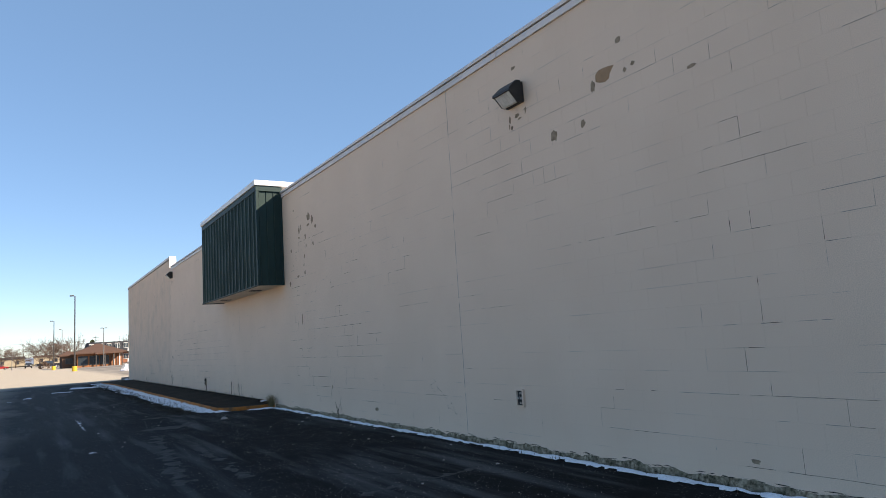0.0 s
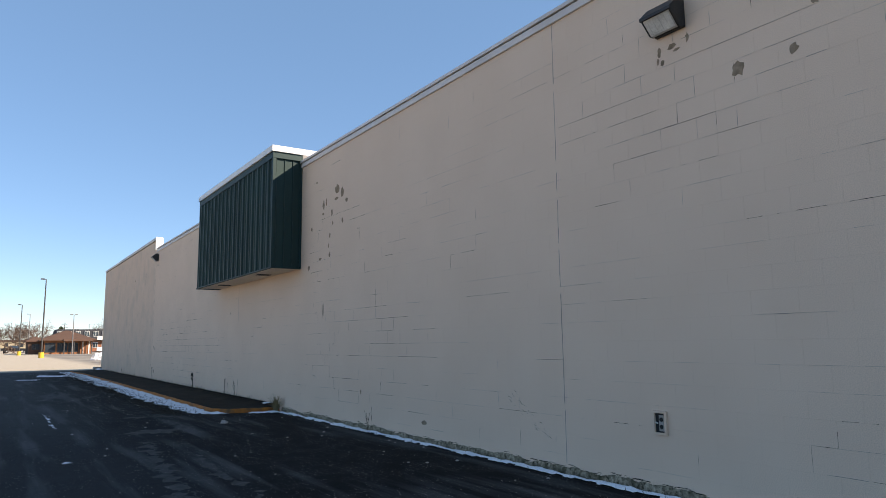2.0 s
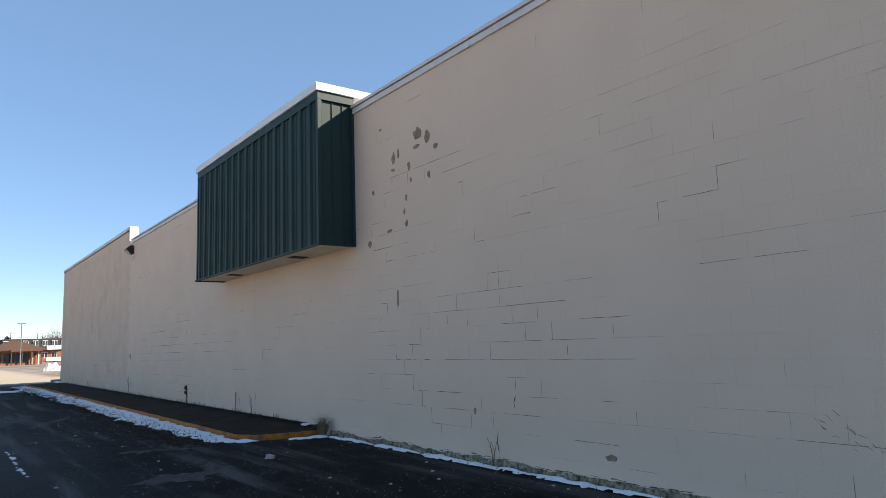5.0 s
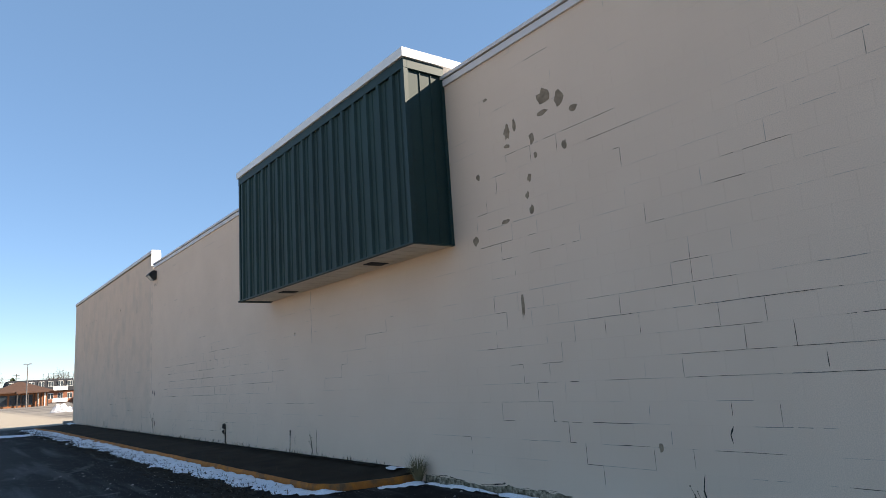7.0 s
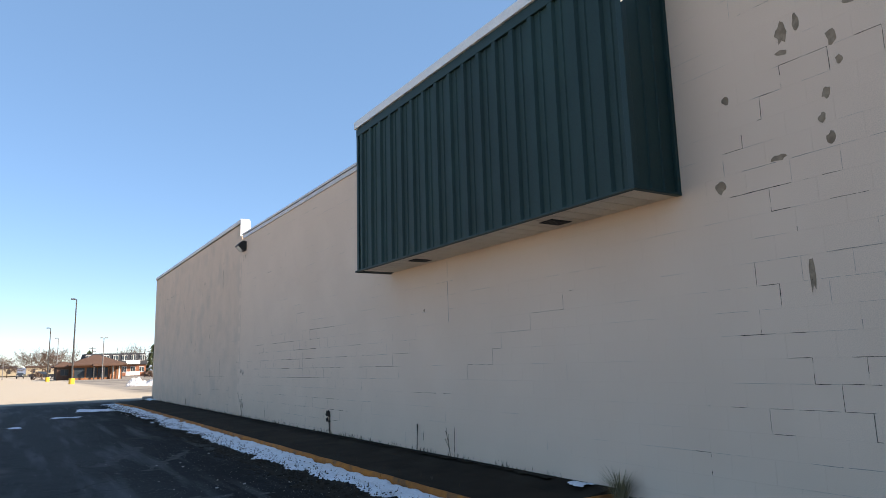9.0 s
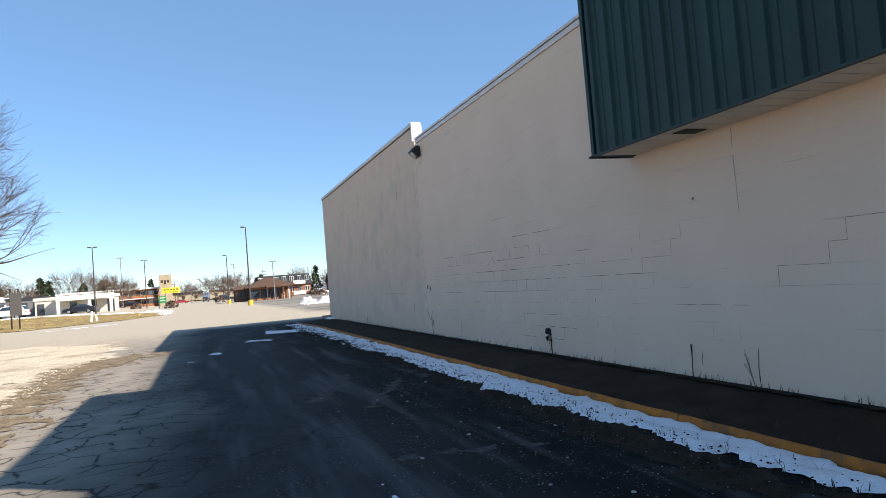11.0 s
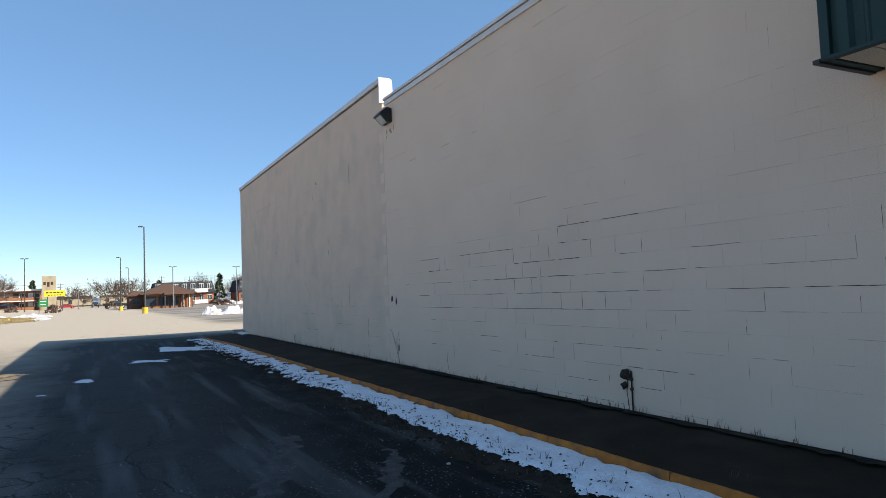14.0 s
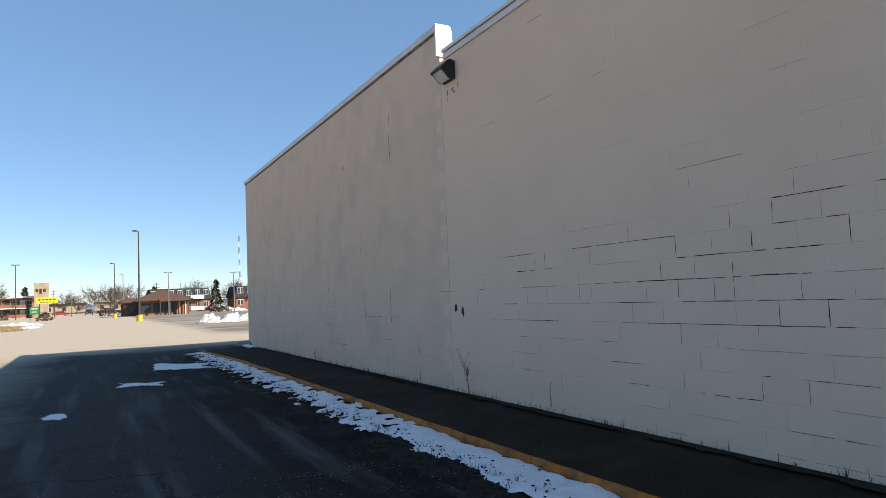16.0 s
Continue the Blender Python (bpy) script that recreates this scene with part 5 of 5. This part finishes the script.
# ---- far things: buildings ----
def house(name, label, x0, x1, y0, y1, wall_h, wall_mat, roof_mat, roof_h, over, windows, storeys=1, mansard=False, hip=True, group="", doors=0, trim=M_TRIMW, inset=1.2):
    """A building facing -y: walls, roof with eaves, windows with frames and panes in rows on the front and near side."""
    cx, cy = (x0 + x1) / 2, (y0 + y1) / 2
    z = min(gz(x0, y0), gz(x1, y0), gz(cx, cy)) - 0.05
    H = thing(name, label, "building", (cx, cy, z), group)
    hx, hy = (x1 - x0) / 2, (y1 - y0) / 2
    part("wall", boxed((-hx, -hy, 0), (hx, hy, wall_h)), wall_mat, H)
    bm = bmesh.new()
    a = [bm.verts.new((sx * (hx + over), sy * (hy + over), wall_h)) for sx, sy in ((-1, -1), (1, -1), (1, 1), (-1, 1))]
    b = [bm.verts.new((sx * (hx + over), sy * (hy + over), wall_h + 0.22)) for sx, sy in ((-1, -1), (1, -1), (1, 1), (-1, 1))]
    if mansard:
        i = inset * 0.35
        c = [bm.verts.new((sx * (hx - i), sy * (hy - i), wall_h + roof_h)) for sx, sy in ((-1, -1), (1, -1), (1, 1), (-1, 1))]
    elif roof_h > 0.4:
        i = min(hx, hy) + over
        tx = max(0.3, hx + over - i) if hip else hx
        ty = max(0.3, hy + over - i)
        c = [bm.verts.new((sx * tx, sy * ty, wall_h + roof_h)) for sx, sy in ((-1, -1), (1, -1), (1, 1), (-1, 1))]
    else:
        c = [bm.verts.new((sx * (hx + over), sy * (hy + over), wall_h + 0.22 + roof_h)) for sx, sy in ((-1, -1), (1, -1), (1, 1), (-1, 1))]
    bm.faces.new(a[::-1])
    for lo, hi in ((a, b), (b, c)):
        for k in range(4):
            bm.faces.new((lo[k], lo[(k + 1) % 4], hi[(k + 1) % 4], hi[k]))
    bm.faces.new(c)
    part("roof", bm, roof_mat, H)
    sh = (wall_h + (roof_h if mansard else 0)) / storeys
    for s in range(storeys):
        for k in range(windows):
            wx = -hx + (k + 0.5) * 2 * hx / windows
            zb = s * sh + sh * 0.36
            ww, wh = min(0.75, hx / windows * 0.55), sh * 0.24
            yy = -hy - (0.0 if s * sh < wall_h - 0.5 else 0.06)
            w = part("window", boxed((wx - ww, yy - 0.06, zb), (wx + ww, yy + 0.05, zb + 2 * wh)), trim, H)
            for q in (-1, 1):
                part("pane", boxed((wx + q * ww / 2 - ww * 0.42, yy - 0.075, zb + 0.09), (wx + q * ww / 2 + ww * 0.42, yy - 0.063, zb + 2 * wh - 0.09)), M_GLASS, w)
    for k in range(doors):
        wx = -hx + (k + 0.85) * 2 * hx / max(1, doors + 0.5)
        d = part("door", boxed((wx - 0.55, -hy - 0.05, 0), (wx + 0.55, -hy + 0.05, 2.1)), trim, H)
        part("glazing", boxed((wx - 0.43, -hy - 0.065, 0.15), (wx + 0.43, -hy - 0.052, 1.95)), M_GLASS, d)
    return H


# single-storey brick restaurant with a hipped brown roof and a porch
R = house("brick_restaurant", "low orange-brick restaurant with hipped brown shingle roof", 8.6, 16.9, 158, 172, 2.7, M_BRICK, M_ROOF, 2.1, 0.9, 0, trim=M_DPOLE)
part("porch_roof", boxed((-1.0, -9.2, 2.55), (4.2, -7.0, 2.95), 0.04), M_ROOF, R)
for px in (-0.8, 0.9, 2.4, 4.0):
    part("porch_post", boxed((px - 0.09, -9.0, 0), (px + 0.09, -8.8, 2.55)), M_DPOLE, R)
for px in (-3.1, -1.0, 0.9):
    w = part("window", boxed((px - 0.9, -7.06, 0.4), (px + 0.9, -6.95, 2.3)), M_DPOLE, R)
    part("pane", boxed((px - 0.8, -7.075, 0.5), (px + 0.8, -7.062, 2.2)), M_GLASS, w)
for k in range(4):
    part("pilaster", boxed((2.0 + k * 0.55, -7.12, 0), (2.2 + k * 0.55, -6.98, 2.5)), M_TRIMW if k % 2 else M_ROOF, R)
house("brick_restaurant_wing", "low brick restaurant wing with brown shingle roof", 6.0, 8.55, 160, 172, 2.5, M_ROOF, M_ROOF, 1.0, 0.5, 1, trim=M_DPOLE)
# flats behind, brick below and dark mansard above
for x0, x1, y in ((14.0, 29.2, 212), (34.5, 52, 205)):
    A = house("apartment_building", "two-storey brick flats with dark mansard upper floor", x0, x1, y, y + 12, 3.1, M_REDBRICK, M_DROOF, 3.1, 0.35, 7, 2, True, group="flats")
    hx = (x1 - x0) / 2
    for s in range(2):
        for bx in (-hx * 0.35, hx * 0.55):
            bl = part("balcony", boxed((bx - 1.7, -7.3, 0.25 + 3.0 * s), (bx + 1.7, -6.05, 0.4 + 3.0 * s)), M_TRIMW, A)
            part("balustrade", boxed((bx - 1.7, -7.3, 0.4 + 3 * s), (bx + 1.7, -7.22, 1.3 + 3 * s)), M_TRIMW, bl)
house("apartment_building", "dark-roofed two-storey brick flats", -56, -42.2, 158, 170, 2.9, M_REDBRICK, M_DROOF, 2.6, 0.35, 5, 2, True, group="flats")
house("white_house", "low white house with pale gabled roof", -40.6, -34.5, 160, 168, 3.0, M_TRIMW, M_TRIMW, 1.2, 0.5, 2, trim=M_DPOLE)
# pale flat-roofed shop with a deep fascia on piers
B = house("pale_shop", "cream flat-roofed shop with deep fascia and square piers", -27.0, -15.5, 144, 156, 2.7, M_CREAM, M_CREAM, 0.3, 0.2, 0)
part("fascia", boxed((-2.2, -8.6, 2.4), (6.4, -6.2, 3.25), 0.03), M_TRIMW, B, "deep white fascia")
for px in (-1.9, 2.8, 6.1):
    part("pier", boxed((px - 0.22, -8.5, 0), (px + 0.22, -8.05, 2.4)), M_TRIMW, B)
for px in (-4.9, 0.0, 3.0, 5.8):
    d = part("door", boxed((px - 0.55, -6.06, 0), (px + 0.55, -5.95, 2.2)), M_DPOLE, B)
    part("glazing", boxed((px - 0.47, -6.08, 0.1), (px + 0.47, -6.062, 2.1)), M_GLASS, d)
house("grey_workshop", "low grey flat-roofed workshop behind the shop", -33, -27.5, 152, 164, 3.0, M_POLE, M_DROOF, 0.25, 0.2, 3, trim=M_DPOLE)
# two-storey motel with open galleries, stone tower beside it
Mo = house("motel", "two-storey orange motel with open galleries and white eaves", -33, -11.6, 206, 215, 4.7, M_BRICK, M_TRIMW, 0.2, 1.2, 0)
for s in range(2):
    part("gallery", boxed((-10.2, -6.2, 2.25 * s), (10.2, -4.5, 2.25 * s + 0.2)), M_TRIMW, Mo)
    part("railing", boxed((-10.2, -6.2, 2.25 * s + 0.2), (10.2, -6.12, 2.25 * s + 0.9)), M_BRICK, Mo)
    for k in range(7):
        px = -9 + k * 3.0
        d = part("door", boxed((px - 0.5, -4.56, 2.25 * s + 0.2), (px + 0.5, -4.45, 2.25 * s + 2.0)), M_DPOLE if k % 3 else M_TRIMW, Mo)
        w = part("window", boxed((px + 0.7, -4.56, 2.25 * s + 0.8), (px + 1.9, -4.45, 2.25 * s + 1.9)), M_TRIMW, Mo)
        part("pane", boxed((px + 0.78, -4.58, 2.25 * s + 0.88), (px + 1.82, -4.562, 2.25 * s + 1.82)), M_GLASS, w)
for k in range(8):
    part("post", boxed((-10.1 + k * 2.88, -6.2, 0), (-9.95 + k * 2.88, -6.05, 4.7)), M_DPOLE, Mo)
Tw = thing("stone_tower", "square tan limestone sign tower beside the motel", "tower", (-9.4, 204, gz(-9.4, 204)))
part("shaft", boxed((-1.45, -1.2, 0), (1.45, 1.2, 8.1), 0.05), M_LIME, Tw)
for k in range(3):
    part("mark", boxed((-1.1 + 0.75 * k, -1.24, 6.0 - 0.4 * (k % 2)), (-0.6 + 0.75 * k, -1.205, 6.7)), M_BARK, Tw, "unreadable dark raised mark")
Ys = thing("pole_sign", "long bright yellow sign board with dark writing bars", "sign", (-7.6, 190, gz(-7.6, 190)))
part("board", boxed((-2.0, -0.15, 3.2), (2.0, 0.15, 4.5), 0.03), M_SIGNY, Ys)
for k in range(5):
    part("writing_bar", boxed((-1.7 + 0.7 * k, -0.17, 3.9), (-1.2 + 0.7 * k, -0.153, 4.2)), M_DPOLE, Ys)
    part("writing_bar", boxed((-1.3 + 0.55 * k, -0.17, 3.4), (-0.95 + 0.55 * k, -0.153, 3.6)), M_DPOLE, Ys)
for s in (-1.4, 1.4):
    part("post", boxed((s - 0.1, -0.1, 0), (s + 0.1, 0.1, 3.2)), M_DPOLE, Ys)
Gs = thing("yard_sign", "green panel sign with white bars on two posts", "sign", (-7.5, 150, gz(-7.5, 150)))
part("panel", boxed((-0.65, -0.06, 1.1), (0.65, 0.06, 2.35), 0.02), M_SIGNG, Gs)
part("writing_bar", boxed((-0.45, -0.075, 1.95), (0.45, -0.063, 2.08)), M_TRIMW, Gs)
part("writing_bar", boxed((-0.38, -0.075, 1.45), (0.38, -0.063, 1.56)), M_TRIMW, Gs)
for s in (-0.6, 0.6):
    part("post", boxed((s - 0.05, -0.05, -0.05), (s + 0.05, 0.05, 2.3)), M_DPOLE, Gs)
# long low sheds at the end of the road
house("far_shed", "long low tan shed far down the road", -26, -1, 395, 410, 4.0, M_LIME, M_DROOF, 1.2, 0.4, 4, hip=False, trim=M_DPOLE)
house("far_shed", "long low tan shed far down the road", 3, 30, 420, 440, 4.5, M_LIME, M_ROOF, 1.0, 0.4, 4, hip=False, trim=M_DPOLE)

bm = bmesh.new()
prev = None
for k in range(121):
    x = -1500 + 25 * k
    h = 12 + 7 * noise.fractal((x * 0.004, 1, 1), 1, 2, 4)
    v = (bm.verts.new((x, 1500, -2)), bm.verts.new((x, 1560, max(4, h))), bm.verts.new((x, 1800, max(4, h) * 0.9)))
    if prev:
        bm.faces.new((prev[0], v[0], v[1], prev[1]))
        bm.faces.new((prev[1], v[1], v[2], prev[2]))
    prev = v
tagged(to_object("backdrop_ridge", bm, M_RIDGE, smooth=True), "low blue-grey wooded ridge on the horizon", "hills", kind="structure")


# heaped ploughed snow
def snow_heap(x, y, lx, ly, h, seed, label):
    bm = bmesh.new()
    n, mrows = 40, 22
    g = []
    for i in range(n + 1):
        row = []
        for j in range(mrows + 1):
            u, v = i / n * 2 - 1, j / mrows * 2 - 1
            f = max(0.0, 1 - (u * u + v * v)) ** 0.6
            w = 0.65 + 0.8 * noise.fractal((u * lx * 1.1 + seed, v * ly * 1.1, seed), 1, 2, 5)
            row.append(bm.verts.new((u * lx, v * ly, max(-0.03, 0.85 * h * f * w))))
        g.append(row)
    for i in range(n):
        for j in range(mrows):
            bm.faces.new((g[i][j], g[i + 1][j], g[i + 1][j + 1], g[i][j + 1]))
    ob = to_object("snow_mound", bm, M_OLDSNOW)
    ob.location = (x, y, gz(x, y))
    tagged(ob, label, "snow", "ploughed snow")


snow_heap(12.9, 83, 3.3, 1.6, 1.0, 1, "dirty ploughed snow heap on the lot")
snow_heap(9.6, 82.5, 1.0, 1.0, 0.95, 2, "small grey ploughed snow heap on the lot")
snow_heap(-6.6, 111, 2.4, 1.6, 0.55, 3, "ploughed snow heap at the verge tip")
snow_heap(-4.9, 101, 0.9, 5.0, 0.25, 4, "low snow ridge along the verge edge")
snow_heap(27, 170, 3.5, 1.5, 1.0, 5, "ploughed snow heap near the flats")


def bush(x, y, w, h, seed):
    r = random.Random(seed)
    bm = bmesh.new()
    for k in range(170):
        a, e = r.uniform(0, math.tau), r.uniform(0.05, 1.5)
        c = Vector((w * math.cos(a) * math.cos(e), w * 0.7 * math.sin(a) * math.cos(e), h * math.sin(e))) * r.uniform(0.75, 1.05)
        v = [bm.verts.new(c + Vector((r.gauss(0, 0.14), r.gauss(0, 0.14), r.gauss(0, 0.14)))) for _ in range(4)]
        for tri in ((0, 1, 2), (0, 2, 3), (0, 3, 1), (1, 3, 2)):
            bm.faces.new([v[t] for t in tri])
    ob = to_object("bush", bm, M_FARTREE)
    ob.location = (x, y, gz(x, y))
    tagged(ob, "rounded brown winter bush beside the road", "bush", "bushes")


for k, (x, y, w, h) in enumerate(((-6.2, 152, 1.3, 1.3), (23, 165, 1.2, 1.2), (25, 168, 1.6, 1.0), (-13, 160, 1.0, 1.0), (3.5, 190, 1.2, 1.6))):
    bush(x, y, w, h, k)


# ---- cars ----
def car(kind, label, paint, x, y, turn):
    """A parked car, nose along its local +x."""
    C = thing("car" if kind != "pickup" else "pickup_truck", label, "car" if kind != "pickup" else "pickup truck", None, "parked cars")
    L, wd = {"sedan": (4.6, 0.9), "suv": (4.8, 0.96), "pickup": (5.6, 0.98)}[kind]
    if kind == "sedan":
        low = [(-2.3, 0.35), (2.25, 0.3), (2.3, 0.6), (2.2, 0.78), (1.0, 0.95), (-1.7, 1.0), (-2.28, 0.92)]
        top = [(1.05, 0.95), (0.25, 1.4), (-0.9, 1.43), (-1.75, 1.0)]
    elif kind == "suv":
        low = [(-2.4, 0.45), (2.35, 0.4), (2.4, 0.75), (2.3, 1.0), (1.15, 1.12), (-2.35, 1.15)]
        top = [(1.15, 1.12), (0.45, 1.72), (-2.0, 1.76), (-2.32, 1.15)]
    else:
        low = [(-2.8, 0.6), (2.75, 0.5), (2.8, 0.9), (2.7, 1.15), (1.3, 1.2), (-0.85, 1.2), (-0.9, 1.25), (-2.8, 1.25)]
        top = [(1.3, 1.2), (0.75, 1.85), (-0.55, 1.88), (-0.85, 1.2)]
    bm = bmesh.new()
    prism(bm, low, "y", -wd, wd)
    bmesh.ops.bevel(bm, geom=bm.edges[:], offset=0.07, segments=2, affect="EDGES")
    body = part("body", bm, paint, C)
    bm = bmesh.new()
    prism(bm, top, "y", -wd + 0.1, wd - 0.1)
    for v in bm.verts:
        if v.co.z > 1.3:
            v.co.y *= 0.86
    bmesh.ops.bevel(bm, geom=bm.edges[:], offset=0.05, segments=2, affect="EDGES")
    part("cabin", bm, paint, C)
    cx, cz = sum(p[0] for p in top) / 4, sum(p[1] for p in top) / 4
    for s in (-1, 1):
        bm = bmesh.new()
        prism(bm, [(cx + (u - cx) * 0.86, cz + (v - cz) * 0.74) for u, v in top], "y", s * (wd - 0.16), s * (wd - 0.085))
        for v in bm.verts:
            v.co.y *= 1 - 0.14 * max(0, (v.co.z - top[0][1]) / 0.5) * 0.8
        w = part("side_window", bm, M_GLASS, C)
        part("pillar", boxed((cx - 0.05, min(s * (wd - 0.1), s * (wd - 0.07)), top[0][1]), (cx + 0.05, max(s * (wd - 0.1), s * (wd - 0.07)), top[0][1] + 0.4)), paint, w)
    for (u0, v0), (u1, v1) in ((top[0], top[1]), (top[3], top[2])):
        bm = bmesh.new()
        n = 0.02 if u0 > 0 else -0.02
        prism(bm, [(u0 + (u1 - u0) * 0.12 + n, v0 + (v1 - v0) * 0.12 + 0.02), (u0 + (u1 - u0) * 0.9 + n, v0 + (v1 - v0) * 0.9 + 0.02), (u0 + (u1 - u0) * 0.9 - n, v0 + (v1 - v0) * 0.9 - 0.03), (u0 + (u1 - u0) * 0.12 - n, v0 + (v1 - v0) * 0.12 - 0.03)], "y", -wd + 0.22, wd - 0.22)
        part("windscreen", bm, M_GLASS, C)
    wr = 0.33 if kind == "sedan" else 0.39
    for wx in (-L * 0.3, L * 0.305):
        for s in (-1, 1):
            bm = bmesh.new()
            tube(bm, (wx, s * (wd - 0.2), wr), (wx, s * (wd + 0.015), wr), wr, wr, 20)
            bmesh.ops.bevel(bm, geom=[e for e in bm.edges if len(e.link_faces) == 2 and any(len(f.verts) > 6 for f in e.link_faces)], offset=0.04, segments=2, affect="EDGES")
            t = part("wheel", bm, M_TYRE, C)
            bm = bmesh.new()
            tube(bm, (wx, s * (wd + 0.012), wr), (wx, s * (wd + 0.03), wr), wr * 0.62, wr * 0.55, 14)
            part("rim", bm, M_RIM, t)
    zl = low[3][1] - 0.15
    for s in (-1, 1):
        part("headlight", boxed((L / 2 - 0.12, s * (wd - 0.35) - 0.18, zl - 0.08), (L / 2 + 0.0, s * (wd - 0.35) + 0.18, zl + 0.07), 0.03), M_LAMP, C)
        part("tail_light", boxed((-L / 2 - 0.015, s * (wd - 0.25) - 0.13, zl - 0.05), (-L / 2 + 0.1, s * (wd - 0.25) + 0.13, zl + 0.16), 0.03), M_TAIL, C)
        part("mirror", boxed((top[0][0] - 0.25, s * wd - 0.1 + (0.1 if s > 0 else -0.1), top[0][1] + 0.02), (top[0][0] - 0.08, s * wd + 0.1 + (0.1 if s > 0 else -0.1), top[0][1] + 0.17), 0.03), paint, C)
    part("bumper", boxed((L / 2 - 0.1, -wd + 0.08, low[1][1] + 0.02), (L / 2 + 0.03, wd - 0.08, low[1][1] + 0.2), 0.04), M_TYRE, C)
    if kind == "pickup":
        part("load_bed", boxed((-2.68, -wd + 0.1, 1.245), (-0.95, wd - 0.1, 1.262)), M_TYRE, C, "dark open load bed")
    C.matrix_world = pose(x, y, gz(x, y), 0, 0, turn)
    return C


P_GREY, P_WHITE, P_DARK, P_RED, P_SILVER = (paint_material(n, c) for n, c in (("grey_car_paint", (0.06, 0.065, 0.075)), ("white_car_paint", (0.75, 0.75, 0.74)), ("black_car_paint", (0.015, 0.016, 0.02)), ("red_car_paint", (0.35, 0.02, 0.02)), ("blue_car_paint", (0.014, 0.019, 0.032))))
car("sedan", "slate-blue sedan parked before the pale shop", P_SILVER, -18.6, 133, 175)
car("suv", "white sport utility car parked by the verge", P_WHITE, -24.8, 118, 172)
car("pickup", "dark grey pickup truck parked by the verge", P_GREY, -31.8, 128, 185)
car("sedan", "dark sedan parked by the verge", P_DARK, -29.8, 109, 5)
car("suv", "dark sport utility car parked behind the verge", P_DARK, -36.5, 130, 175)
car("sedan", "red car parked beside the motel", P_RED, -21.5, 190, 175)
car("sedan", "dark car parked near the motel", P_DARK, -17.5, 196, 170)
car("suv", "dark car standing on the road", P_DARK, 0.3, 255, -88)
car("pickup", "dark pickup parked at the lot edge", P_DARK, 4.6, 205, 10)
car("sedan", "red car parked far down the road", P_RED, -7.5, 262, 10)
car("sedan", "white car parked near the flats", P_WHITE, 29, 195, 0)

# ---- painted blocks of the wall: nearest stretch singly, the rest joined ----
def block_mesh(width):
    w, h, c = width - 0.0004, 0.1996, 0.0011
    vs = [(0.0009, 0.0004, 0.0004), (0.0009, w, 0.0004), (0.0009, w, h), (0.0009, 0.0004, h), (0, 0.0004 + c, 0.0004 + c), (0, w - c, 0.0004 + c), (0, w - c, h - c), (0, 0.0004 + c, h - c)]
    return vs, [(7, 6, 5, 4), (4, 5, 1, 0), (5, 6, 2, 1), (6, 7, 3, 2), (7, 4, 0, 3)]


meshes = {}
far_v, far_f = [], []
for wdt in (0.4, 0.2):
    vs, fs = block_mesh(wdt)
    me = bpy.data.meshes.new("block")
    me.from_pydata(vs, [], fs)
    me.materials.append(M_PAINT)
    meshes[wdt] = me
rest_v, rest_f = [], []
rng = random.Random(3)
for c in range(28):
    z = 0.2 * c
    y = START
    while y < END - 0.01:
        wdt = 0.2 if (c % 2 and (y == START or y > END - 0.3)) else 0.4
        wdt = min(wdt, END - y)
        high = y >= STEP - 0.2
        if z + 0.2 <= (TOP2 if high else TOP) + 0.001 or (z < (TOP2 if high else TOP) - 0.1):
            proud = rng.uniform(0.0, 0.0022)
            if wdt > 0.39 and 22.4 < y < 27.8 and 0.2 <= z < 3.6:
                ob = new("block", meshes[0.4])
                ob.parent = store_wall
                ob.location = (WALL - proud * 0.2 + 0.0003, y, z)
            else:
                vs, fs = block_mesh(wdt)
                into_v, into_f = (far_v, far_f) if high else (rest_v, rest_f)
                k0 = len(into_v)
                into_v += [(WALL - proud * 0.2 + 0.0003 + vx, y + vy, z + vz) for vx, vy, vz in vs]
                into_f += [tuple(k0 + q for q in f) for f in fs]
        y += wdt
for vs, fs, mat in ((rest_v, rest_f, M_PAINT), (far_v, far_f, M_PAINT2)):
    me = bpy.data.meshes.new("blocks")
    me.from_pydata(vs, [], fs)
    me.materials.append(mat)
    rest = new("block_courses", me)
    rest.parent = store_wall
    tagged(rest, kind="stuff")
